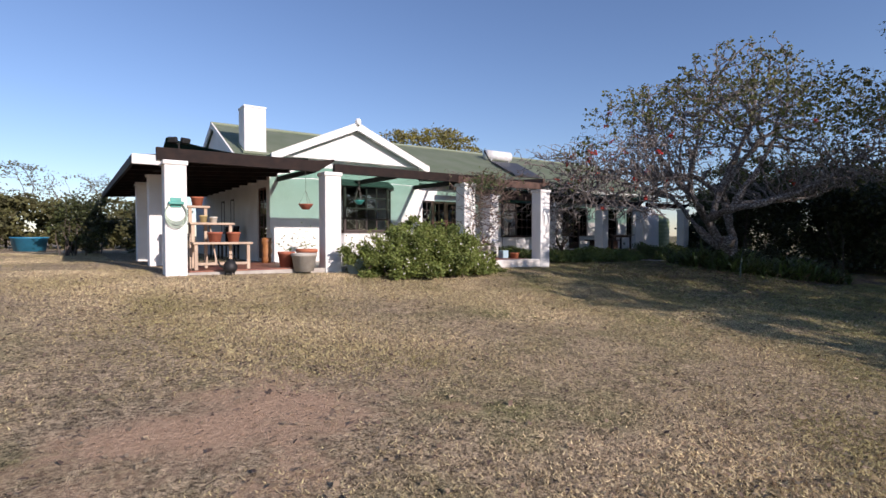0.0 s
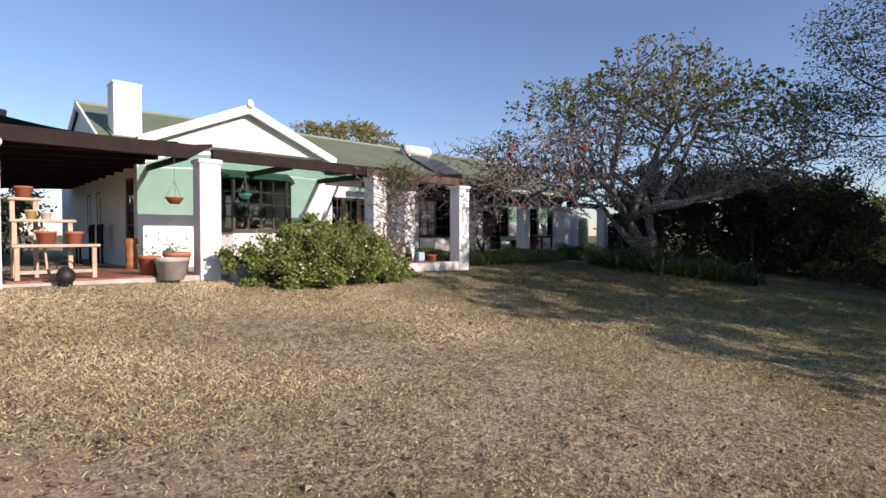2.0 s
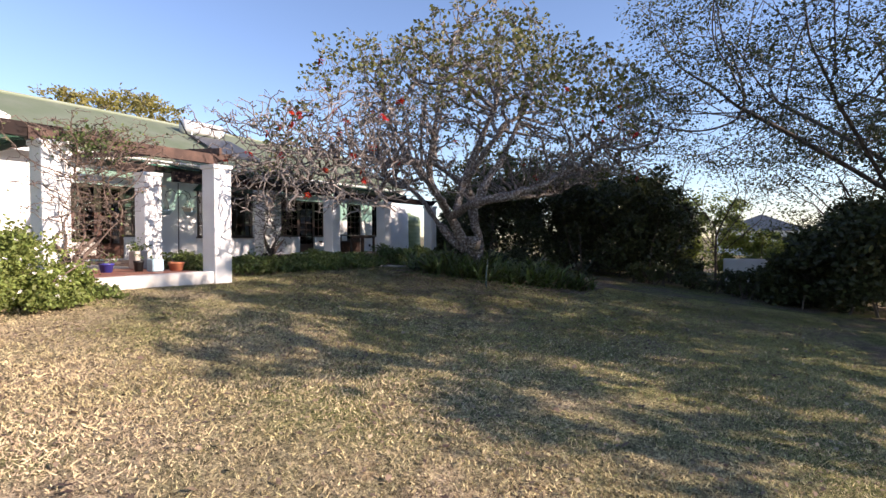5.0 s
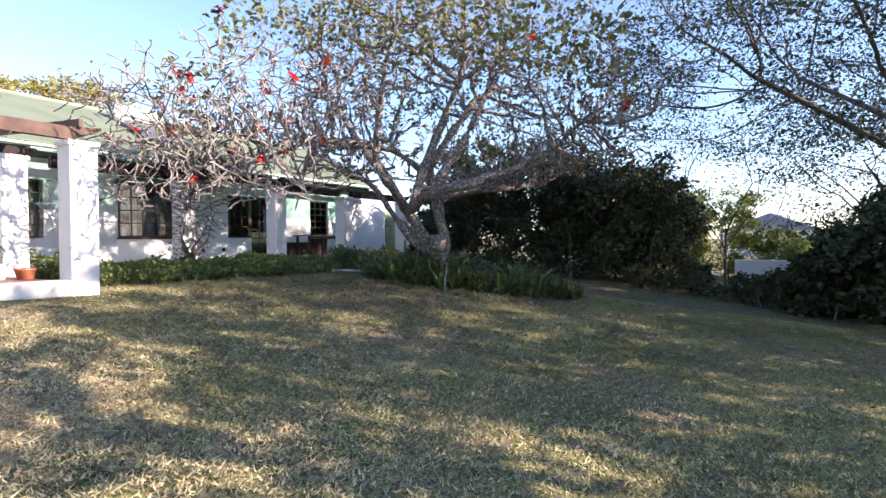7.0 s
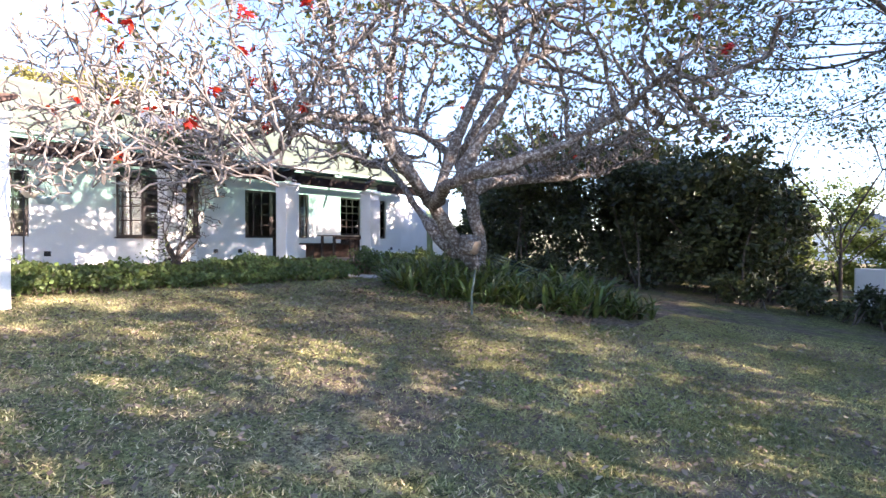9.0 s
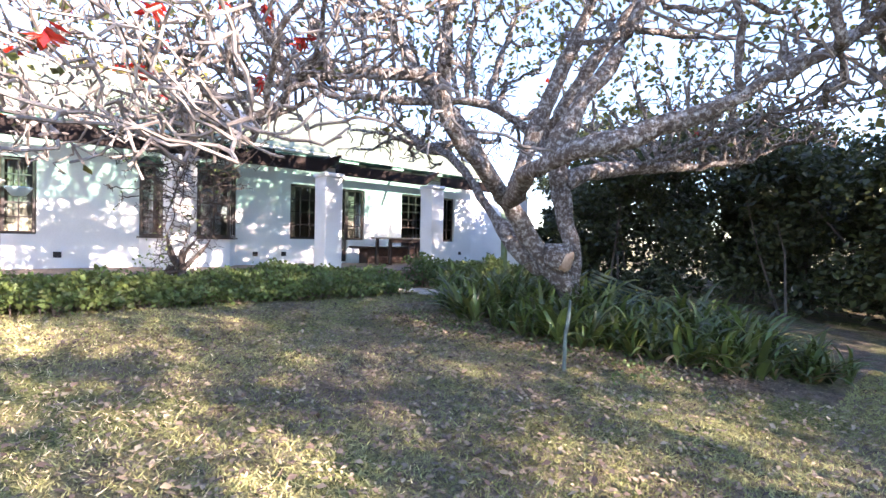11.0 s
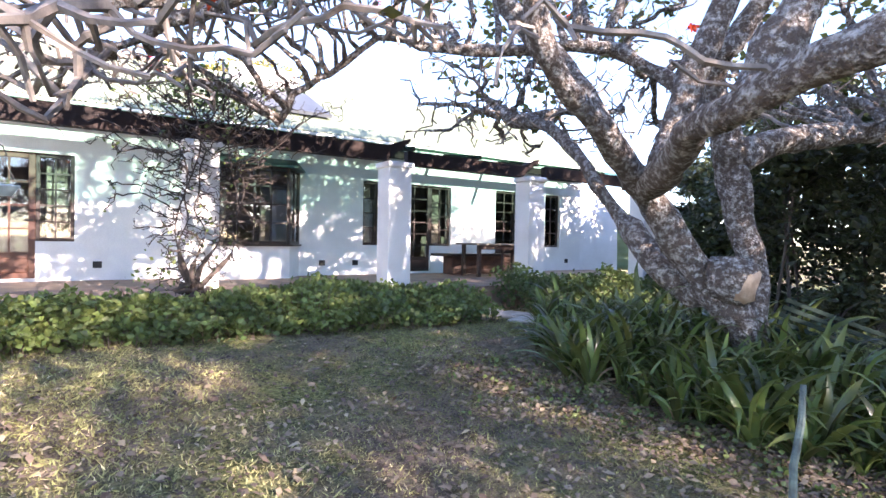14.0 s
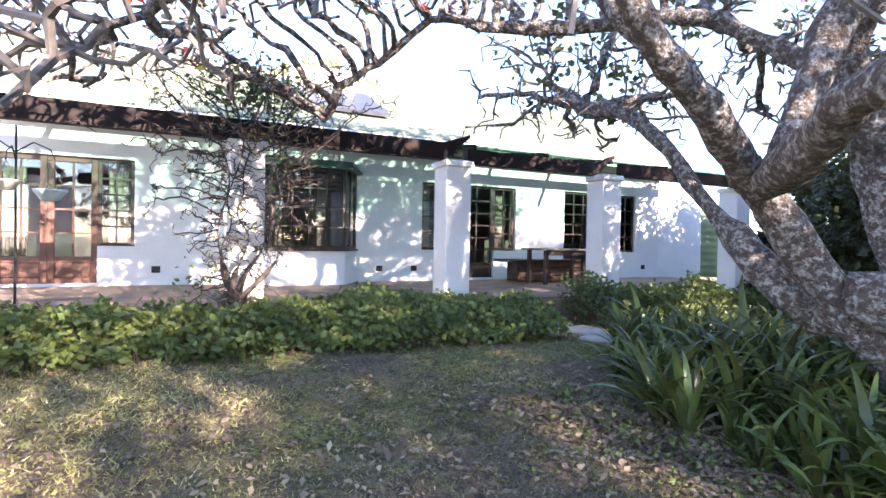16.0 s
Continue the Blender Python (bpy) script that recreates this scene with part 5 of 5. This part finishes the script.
def ground_np(x, y):
    cx = np.clip(x, -6, 26)
    z = -0.016 * cx + 0.24 * np.exp(-((x - 18.7) / 1.5) ** 2 - ((y + 1.9) / 1.7) ** 2)
    lo = np.maximum(y, -11.0)
    zneg = 0.085 * lo + 0.03 * (np.maximum(y, -40) - lo)
    s = np.clip((cx - 8) / 4, 0, 1)
    s = s * s * (3 - 2 * s)
    zpos = 0.10 * (1 - np.exp(-np.maximum(y, 0) / 1.2)) * (1 - 0.5 * s)
    return z + np.where(y < 0, zneg, zpos)


rs = np.random.RandomState(7)
N = 900000
u = rs.rand(N)
bx = rs.uniform(-5, 20.5, N)
by = -11.3 + 13.0 * rs.rand(N) ** 1.25
keep = (np.hypot((bx - BARE[0]) * 0.30, (by - BARE[1]) * 0.62) + 0.5 * rs.rand(N) > 0.86) & ~((by > -0.05) & (bx < 11.2) & (bx > -0.2)) & (by < 1.45)
keep &= ~((bx > 16.95 + 0.32 * np.clip(-3.0 - by, 0, 9)) & (by > -5.6) & (by < 0.2))
keep &= rs.rand(N) < np.minimum((by + 11.3) / 0.7, (bx + 5.0) / 1.5) + 0.04 * rs.rand(N)
bx, by = bx[keep], by[keep]
# the lawn beside the side veranda
bx = np.concatenate([bx, rs.uniform(-9, -0.6, 70000)])
by = np.concatenate([by, rs.uniform(1.3, 14, 70000)])
N = len(bx)
bz = ground_np(bx, by)
ang = rs.uniform(0, 2 * np.pi, N)
h = 0.006 + 0.030 * rs.rand(N) ** 1.5
w = rs.uniform(0.0035, 0.0075, N)
lean = rs.normal(0, 0.026, (N, 2))
V = np.empty((N, 3, 3))
V[:, 0] = np.stack([bx - np.cos(ang) * w, by - np.sin(ang) * w, bz - 0.004], 1)
V[:, 1] = np.stack([bx + np.cos(ang) * w, by + np.sin(ang) * w, bz - 0.012], 1)
V[:, 2] = np.stack([bx + lean[:, 0], by + lean[:, 1], bz + h], 1)
lush = bx + rs.normal(0, 2.0, N) > 10.5
for pick, mat, lab in ((~lush, BLADE, "short dry winter grass blades of the lawn"), (lush, BLADEGREEN, "short green grass blades near the tree")):
    W_ = V[pick]
    scatter_mesh("grass", W_.reshape(-1, 3), np.arange(3 * len(W_)).reshape(-1, 3), mat, lab, "grass")

N = 40000
M = 9000
edge = rs.rand(M)
lx = np.concatenate([rs.uniform(-5, 20, N // 2), rs.normal(14.5, 3.2, N - N // 2), 16.45 + 1.2 * edge + rs.normal(0, 0.38, M)])
ly = np.concatenate([rs.uniform(-11, 0, N // 2), rs.normal(-2.8, 2.8, N - N // 2), -0.6 - 4.0 * edge + rs.normal(0, 0.35, M)])
ok = (ly < 1.4) & (ly > -11) & ~((ly > -0.1) & (lx < 11.2))
lx, ly = lx[ok], ly[ok]
N = len(lx)
lz = ground_np(lx, ly) + 0.03
ang = rs.uniform(0, 2 * np.pi, N)
L = 0.010 + 0.028 * rs.rand(N) ** 2
d = np.stack([np.cos(ang), np.sin(ang), rs.normal(0, 0.25, N)], 1)
e = np.stack([-np.sin(ang), np.cos(ang), rs.normal(0, 0.3, N)], 1)
c = np.stack([lx, ly, lz], 1)
V = np.stack([c - d * L[:, None], c + e * L[:, None] * 0.55 + [0, 0, 0.006], c + d * L[:, None], c - e * L[:, None] * 0.55 + [0, 0, 0.006]], 1)
scatter_mesh("fallen_leaves", V.reshape(-1, 3), np.arange(4 * N).reshape(-1, 4), LEAFDRY, "curled brown leaves fallen on the lawn", "leaves")


# ---- pots, tubs and veranda things ----
def pot(x, y, z, r, h, mat, label, plant=0, seed=0, bowl=False, square=False):
    t = thing("plant_pot", (x, y, z), label, "pot")
    if square:
        part("pot", Geo().soft(x - r, x + r, y - r, y + r, z, z + h, 0.02), mat, t)
    else:
        prof = [(0.0, 0.0), (r * (0.55 if bowl else 0.72), 0.0), (r * 0.93, h * 0.82), (r, h * 0.83), (r, h), (r * 0.88, h), (r * 0.84, h * 0.86), (0.0, h * 0.84)]
        part("pot", Geo().lathe(prof, (x, y, z), 20), mat, t, "", True)
    if plant:
        rng_ = random.Random(seed)
        g_ = Geo()
        for _ in range(plant):
            leaf(g_, rng_, Vector((x + rng_.gauss(0, r * 0.7), y + rng_.gauss(0, r * 0.7), z + h + abs(rng_.gauss(0, r * 0.9)))), rng_.uniform(0.04, 0.09))
        tagged(part("plant", g_, LEAF, t), kind="stuff")
    return t


YELLOW = material("cream glazed pot", (0.62, 0.48, 0.22), 0.5, bump=0.1)
CREAM = material("off white pot", (0.72, 0.68, 0.58), 0.6, bump=0.1)
BLUEGLAZE = material("blue glazed pot", (0.05, 0.05, 0.28), 0.3, bump=0.05)
PALEBLUE = material("pale blue glazed pot", (0.36, 0.52, 0.60), 0.4, bump=0.05)
GREYWOOD = material("grey weathered wood", (0.20, 0.18, 0.15), 0.85, second=(0.13, 0.115, 0.095), scale=6, fine=70, bump=0.4)
HOSE = material("pale green rubber hose", (0.42, 0.52, 0.42), 0.5, bump=0.05)
CARVED = material("orange carved wood", (0.40, 0.17, 0.05), 0.6, second=(0.26, 0.10, 0.035), scale=8, fine=60, bump=0.4)

Z0 = 0.085
sh = thing("plant_stand", (1.15, 0.55, Z0), "stepped bleached pine plant stand with three shelves", "plant stand")
for x in (0.58, 1.66):
    part("leg", Geo().soft(x, x + 0.07, 0.22, 0.28, Z0, 0.55 + Z0, 0.006), SHELFWOOD, sh)
for x in (0.58, 1.36):
    part("leg", Geo().soft(x, x + 0.07, 0.56, 0.62, Z0, 0.98 + Z0, 0.006), SHELFWOOD, sh)
for x in (0.58, 0.90):
    part("leg", Geo().soft(x, x + 0.07, 0.86, 0.92, Z0, 1.36 + Z0, 0.006), SHELFWOOD, sh)
part("shelf", Geo().soft(0.55, 1.78, 0.18, 0.54, 0.55 + Z0, 0.60 + Z0, 0.008), SHELFWOOD, sh)
part("shelf", Geo().soft(0.55, 1.48, 0.52, 0.84, 0.98 + Z0, 1.03 + Z0, 0.008), SHELFWOOD, sh)
part("shelf", Geo().soft(0.55, 1.02, 0.82, 1.10, 1.36 + Z0, 1.41 + Z0, 0.008), SHELFWOOD, sh)
part("stretcher", Geo().soft(0.60, 1.70, 0.235, 0.265, 0.10 + Z0, 0.16 + Z0, 0.005), SHELFWOOD, sh)
for x in (0.60, 1.0):
    part("brace", Geo().slab([(x, 0.25, 0.15 + Z0), (x, 0.88, 0.95 + Z0), (x, 0.88, 1.03 + Z0), (x, 0.25, 0.23 + Z0)], (0.03, 0, 0)), SHELFWOOD, sh)
pot(0.78, 0.96, 1.41 + Z0, 0.14, 0.20, TERRA, "terracotta flower pot on the top shelf")
pot(0.85, 0.68, 1.03 + Z0, 0.09, 0.16, YELLOW, "cream yellow pot on the middle shelf")
pot(1.06, 0.68, 1.03 + Z0, 0.09, 0.13, CREAM, "small off-white pot on the middle shelf")
pot(1.02, 0.36, 0.60 + Z0, 0.16, 0.22, TERRA, "round terracotta pot on the low shelf")
pot(1.42, 0.40, 0.60 + Z0, 0.15, 0.22, TERRA, "round terracotta pot on the low shelf")

hr = thing("garden_hose", (0.2, -0.06, 1.0), "pale green hose coiled on a wall bracket", "hose")
g = Geo()
for k in range(6):
    r = 0.19 + 0.006 * (k % 3)
    n_ = 28
    pts = [(0.2 + r * math.cos(2 * math.pi * i / n_), -0.03 - 0.014 * (k % 3), 1.30 + (r + 0.012 * k) * math.sin(2 * math.pi * i / n_) - 0.012 * k) for i in range(n_ + 1)]
    g.tube(pts, [0.0095] * (n_ + 1), 6, False)
part("coil", g, HOSE, hr, "", True)
part("bracket", Geo().soft(0.06, 0.34, -0.10, -0.002, 1.46, 1.52, 0.01).soft(0.10, 0.30, -0.02, -0.002, 1.40, 1.60, 0.005), PLASTICTEAL, hr, "green plastic hose bracket")

# kettle form in place of a black dog-like shape at the porch edge
kt = thing("black_standin", (1.22, -0.12, 0.02), "black kettle form standing in for a dog-like shape", "kettle")
part("body", Geo().lathe([(0.0, 0.03), (0.09, 0.03), (0.14, 0.10), (0.145, 0.18), (0.10, 0.27), (0.06, 0.29), (0.055, 0.31), (0, 0.33)], (1.22, -0.12, 0.0), 18), IRON, kt, "", True)
part("spout", Geo().tube([(1.10, -0.14, 0.14), (1.0, -0.16, 0.2), (0.97, -0.17, 0.28)], [0.03, 0.022, 0.018], 8), IRON, kt)
part("handle", Geo().tube([(1.22 + 0.12 * math.cos(a), -0.12, 0.30 + 0.12 * math.sin(a)) for a in [math.pi * i / 10 for i in range(11)]], [0.010] * 11, 6), IRON, kt)
for a in (0.5, 2.6, 4.7):
    part("foot", Geo().tube([(1.22 + 0.09 * math.cos(a), -0.12 + 0.09 * math.sin(a), 0.06), (1.22 + 0.11 * math.cos(a), -0.12 + 0.11 * math.sin(a), -0.02)], [0.018, 0.012], 6), IRON, kt)

pot(2.88, -0.05, 0.0, 0.30, 0.42, CONCRETE, "wide pale concrete tub before the pillar", 0)
pot(2.62, 0.42, Z0, 0.20, 0.36, TERRA, "terracotta pot beside the concrete tub", 30, 5)
pot(3.12, 0.42, Z0, 0.26, 0.42, TERRA, "terracotta bowl planter behind the tub", 60, 6)
pot(4.1, -0.28, ground_z(4.1, -0.28), 0.27, 0.36, PALEBLUE, "pale blue round tub against the pillar", 220, 7)
st = thing("carved_stump", (2.86, 2.75, Z0), "orange brown carved wooden stump by the door", "ornament")
g = Geo()
g.lathe([(0.0, 0.0), (0.13, 0.0), (0.14, 0.1), (0.11, 0.2), (0.14, 0.32), (0.12, 0.45), (0.145, 0.56), (0.13, 0.68), (0.0, 0.69)], (2.86, 2.75, Z0), 14)
g.v = [tuple(Vector(v) + 0.03 * noise.noise_vector(Vector(v) * 9)) for v in g.v]
part("stump", g, CARVED, st, "", True)


def hanging(x, y, ztop, zbowl, r, mat, label, plant=0, seed=1):
    t = thing("hanging_pot", (x, y, zbowl), label, "hanging pot")
    part("bowl", Geo().lathe([(0, 0), (r * 0.5, 0.0), (r * 0.95, r * 0.62), (r, r * 0.66), (r, r * 0.76), (r * 0.9, r * 0.76), (0, r * 0.5)], (x, y, zbowl), 18), mat, t, "", True)
    for k in range(3):
        a = 2.1 * k + 0.4
        part("cord", Geo().tube([(x + r * 0.95 * math.cos(a), y + r * 0.95 * math.sin(a), zbowl + r * 0.7), (x, y, min(ztop, zbowl + 0.45)), (x, y, ztop)], [0.005] * 3, 5), GREYWOOD, t)
    if plant:
        rng_ = random.Random(seed)
        g_ = Geo()
        for _ in range(plant):
            leaf(g_, rng_, Vector((x + rng_.gauss(0, r * 0.5), y + rng_.gauss(0, r * 0.5), zbowl + r * 0.7 + abs(rng_.gauss(0, 0.04)))), 0.05)
        tagged(part("plant", g_, LEAF, t), kind="stuff")


hanging(3.02, 0.2, 2.37, 1.45, 0.17, TERRA, "terracotta bowl hanging from the veranda beam")
hanging(4.42, 0.2, 2.37, 1.62, 0.13, PLASTICTEAL, "teal plastic pot hanging from the beam")

# twin floodlight on the veranda corner
fl = thing("floodlight", (0.3, 0.2, 2.62), "small black twin floodlight on the veranda beam", "lamp")
part("bracket", Geo().tube([(0.3, 0.19, 2.6), (0.3, 0.19, 2.74)], [0.018, 0.018], 8).tube([(0.12, 0.19, 2.74), (0.48, 0.19, 2.72)], [0.014, 0.014], 8), IRON, fl)
for dx, tilt in ((-0.16, -30), (0.16, 25)):
    part("lamp_head", Geo().soft(-0.09, 0.09, -0.07, 0.03, -0.05, 0.06, 0.015, m=pose(0.3 + dx * 0.7, 0.17, 2.80, 18, 0, tilt)), IRON, fl)

# dark seat on the side veranda
for k, yy in enumerate((5.6, 6.7)):
    c_ = thing("veranda_chair", (2.6, yy, Z0), "dark wooden slatted veranda chair against the wall", "chair", "veranda chairs")
    part("seat", Geo().soft(2.3, 2.85, yy, yy + 0.55, 0.42 + Z0, 0.47 + Z0, 0.01), TIMBER, c_)
    for i in range(5):
        part("back_slat", Geo().soft(2.82, 2.86, yy + 0.03 + 0.105 * i, yy + 0.10 + 0.105 * i, 0.5 + Z0, 0.98 + Z0, 0.006), TIMBER, c_)
    part("back_rail", Geo().soft(2.81, 2.87, yy, yy + 0.55, 0.98 + Z0, 1.05 + Z0, 0.01), TIMBER, c_)
    for dx in (2.31, 2.80):
        for dy in (0.0, 0.49):
            part("leg", Geo().soft(dx, dx + 0.05, yy + dy, yy + dy + 0.05, Z0, (0.42 if dx < 2.5 else 1.0) + Z0, 0.006), TIMBER, c_)

# porch corner: trough and pots
tr = thing("planter_trough", (8.9, 2.2, Z0), "pale concrete planter trough on a block", "planter")
part("block", Geo().soft(8.72, 9.15, 2.1, 2.5, Z0, 0.33 + Z0, 0.015), CONCRETE, tr)
part("trough", Geo().soft(8.5, 9.4, 2.0, 2.6, 0.33 + Z0, 0.60 + Z0, 0.02), CONCRETE, tr)
g = Geo()
rng = random.Random(77)
for _ in range(260):
    leaf(g, rng, Vector((rng.uniform(8.55, 9.35), rng.uniform(2.05, 2.55), 0.62 + Z0 + abs(rng.gauss(0, 0.05)))), 0.05)
tagged(part("plants", g, LEAFPALE, tr), kind="stuff")
pot(9.35, 1.55, Z0, 0.14, 0.18, BLUEGLAZE, "deep blue glazed pot on the porch", 40, 8)
pot(9.85, 1.3, Z0, 0.10, 0.22, IRON, "small dark pot on the porch", 20, 9)
pot(10.05, 1.05, Z0, 0.12, 0.26, PALEBLUE, "square pale blue pot on the porch", 10, 10, square=True)
pot(10.45, 0.95, Z0, 0.17, 0.18, TERRA, "terracotta bowl on the porch", 0)
pot(10.3, 2.1, Z0, 0.14, 0.40, CONCRETE, "tall grey pot with a flowering plant", 160, 11, square=True)
pot(11.5, 3.6, 0.13, 0.14, 0.22, CREAM, "white pot with dappled plant on the terrace", 140, 12)

# terrace table and bench
tb = thing("garden_table", (21.2, 4.9, 0.13), "dark weathered timber table on the terrace", "table")
for k in range(5):
    part("board", Geo().soft(20.3, 22.1, 4.52 + 0.16 * k, 4.67 + 0.16 * k, 0.84, 0.88, 0.006), GREYWOOD, tb)
part("apron", Geo().soft(20.42, 21.98, 4.60, 4.64, 0.74, 0.84, 0.005), FRAME, tb)
for x in (20.42, 21.9):
    for y in (4.6, 5.18):
        part("leg", Geo().soft(x, x + 0.08, y, y + 0.08, 0.13, 0.84, 0.008), FRAME, tb)
part("stretcher", Geo().soft(21.12, 21.18, 4.62, 4.68, 0.13, 0.84, 0.006), FRAME, tb)
bn = thing("storage_bench", (21.0, 5.8, 0.13), "brown plank storage bench against the wall", "bench")
for k in range(4):
    part("plank", Geo().soft(20.4, 22.2, 5.58, 5.62, 0.15 + 0.1 * k, 0.24 + 0.1 * k, 0.005), WORN, bn)
part("seat", Geo().soft(20.1, 22.3, 5.5, 6.1, 0.56, 0.62, 0.01), FRAME, bn)
part("back_panel", Geo().soft(20.4, 22.2, 5.62, 6.0, 0.13, 0.56, 0.01), WORN, bn)

# hanging basket stand
hs = thing("basket_stand", (12.1, 3.4, 0.12), "wrought iron stand with hanging blue and white bowls", "plant stand")
part("pole", Geo().tube([(12.1, 3.4, 0.1), (12.1, 3.4, 2.2)], [0.014, 0.012], 8), IRON, hs)
for sx in (-1, 1):
    part("arm", Geo().tube([(12.1, 3.4, 1.9), (12.1 + sx * 0.16, 3.4, 2.02), (12.1 + sx * 0.32, 3.4, 1.95), (12.1 + sx * 0.36, 3.4, 1.84), (12.1 + sx * 0.30, 3.4, 1.82)], [0.009] * 5, 6), IRON, hs)
part("arm", Geo().tube([(12.1, 3.4, 1.8), (12.1, 3.24, 1.94), (12.1, 3.05, 1.86), (12.1, 3.02, 1.76)], [0.009] * 4, 6), IRON, hs)
hanging(11.76, 3.4, 1.82, 1.36, 0.17, PALEBLUE, "pale blue bowl hanging from an iron stand", 20, 3)
hanging(12.42, 3.4, 1.82, 1.36, 0.17, PALEBLUE, "pale blue bowl hanging from an iron stand", 20, 4)
hanging(12.1, 3.02, 1.76, 1.44, 0.14, CREAM, "white bowl hanging from an iron stand", 20, 5)

STAKE = material("lichened green grey wood", (0.15, 0.20, 0.17), 0.9, second=(0.07, 0.085, 0.075), scale=14, fine=70, bump=0.6)
# stake and slatted seat under the tree
sk = part("garden_stake", Geo().tube([(16.30, -3.50, ground_z(16.3, -3.5) - 0.1), (16.31, -3.49, -0.2), (16.36, -3.50, 0.02), (16.42, -3.48, 0.20)], [0.022, 0.02, 0.019, 0.015], 8), STAKE)
tagged(sk, "leaning grey garden stake among strap leaves", "stake")
GREYIRON = material("dull dark green iron", (0.022, 0.035, 0.03), 0.9, bump=0.2, spec=0.05)
fb = thing("slatted_bench", (19.5, -2.6, ground_z(19.5, -2.6)), "dark green slatted garden bench half hidden in leaves", "bench")
SEAT = pose(19.0, -2.25, 0.42, 0, 19, -32)
for k in range(6):
    part("slat", Geo().soft(0, 1.25, -0.02, 0.0, -0.075 * k - 0.045, -0.075 * k, 0.004, m=SEAT), GREYIRON, fb)
for x in (0.08, 1.1):
    part("leg", Geo().soft(x, x + 0.04, 0.0, 0.03, -0.85, 0.02, 0.004, m=SEAT), GREYIRON, fb)

# ---- end of the house and beyond ----
g = Geo()
prof = [(25.9, -0.3), (25.9, 2.6), (26.6, 2.62), (27.2, 2.5), (27.6, 2.3), (27.9, 2.0), (27.95, -0.3)]
g.slab([(x, WY + 0.25, z) for x, z in prof], (0, 0.25, 0))
structure("garden_wall", g, WHITE, "white plastered garden wall with a curved top", "wall")
tk = thing("water_tank", (29.6, 8.2, 0.0), "pale green ribbed plastic water tank", "tank")
GREENTANK = material("pale green plastic", (0.20, 0.26, 0.13), 0.5, bump=0.05)
prof = [(0, 0), (0.85, 0)]
for k in range(8):
    prof += [(0.85, 0.05 + 0.22 * k), (0.88, 0.11 + 0.22 * k), (0.88, 0.20 + 0.22 * k)]
prof += [(0.8, 1.95), (0.3, 2.12), (0.3, 2.2), (0, 2.2)]
part("tank", Geo().lathe(prof, (29.6, 8.2, 0.0), 28), GREENTANK, tk, "", True)
structure("low_wall", Geo().soft(27.0, 27.25, -16, -8.6, -1.4, -0.05, 0.02), WHITE, "low white garden wall beyond the shrubs", "wall")


def far_house(x, y, w, d, h, rise, label, turn=0.0):
    z = ground_z(x, y) - 0.3
    t = thing("house", (x, y, z), label, "house", "distant houses")
    m = pose(x, y, z, 0, 0, turn)
    g_ = Geo().box(-d / 2, d / 2, -w / 2, w / 2, 0, h, m)
    part("wall", g_, WHITE, t)
    g_ = Geo()
    a = [m @ Vector(p) for p in ((-d / 2 - 0.3, -w / 2 - 0.3, h), (d / 2, -w / 2 - 0.3, h), (d / 2, w / 2 + 0.3, h), (-d / 2 - 0.3, w / 2 + 0.3, h), (-d / 2 - 0.3, 0, h + rise), (d / 2, 0, h + rise))]
    g_.v = [tuple(p) for p in a]
    g_.f = [(0, 1, 5, 4), (2, 3, 4, 5), (0, 4, 3), (1, 2, 5), (0, 3, 2, 1)]
    part("roof", g_, SLATE, t)
    for k in (-1, 1):
        part("window", Geo().box(-d / 2 - 0.04, -d / 2 + 0.02, k * w * 0.25 - 0.6, k * w * 0.25 + 0.6, h * 0.4, h * 0.8, m), FRAME, t)


SLATE = material("blue grey slate", (0.22, 0.25, 0.30), 0.6, scale=2, bump=0.1)
far_house(72, -10, 8, 9, 3.0, 1.7, "distant white house with a blue grey gable roof", 4)
far_house(85, -24, 12, 9, 3.4, 2.0, "distant white house with a slate roof", -8)
far_house(60, -30, 10, 8, 3.0, 1.8, "distant white house with a slate roof", 10)

# far left: tub, basin and metal frame
pl = thing("plastic_tub", (-3.0, 17.0, ground_z(-3.0, 17.0)), "large blue plastic tub on the grass", "tub")
part("tub", Geo().lathe([(0, 0), (0.55, 0), (0.66, 0.55), (0.70, 0.56), (0.70, 0.62), (0.63, 0.60), (0.5, 0.06), (0, 0.05)], (-3.0, 17.0, ground_z(-3.0, 17.0)), 22), PLASTICBLUE, pl, "", True)
pl = thing("basin", (-5.2, 16.8, ground_z(-5.2, 16.8)), "pale pink round basin on the grass", "basin")
part("basin", Geo().lathe([(0, 0), (0.5, 0), (0.6, 0.34), (0.64, 0.36), (0.58, 0.36), (0.45, 0.05), (0, 0.05)], (-5.2, 16.8, ground_z(-5.2, 16.8)), 22), material("pale pink plastic", (0.62, 0.42, 0.38), 0.5), pl, "", True)
fr = thing("metal_frame", (-5.0, 18.0, ground_z(-5, 18)), "tall pale metal pipe frame on the lawn", "frame")
for x in (-4.6, -7.0):
    part("upright", Geo().tube([(x, 18.0, -0.2), (x, 18.0, 3.0)], [0.05, 0.05], 8), CONCRETE, fr)
part("crossbar", Geo().tube([(-4.55, 18.0, 3.0), (-7.05, 18.0, 3.0)], [0.05, 0.05], 8), CONCRETE, fr)
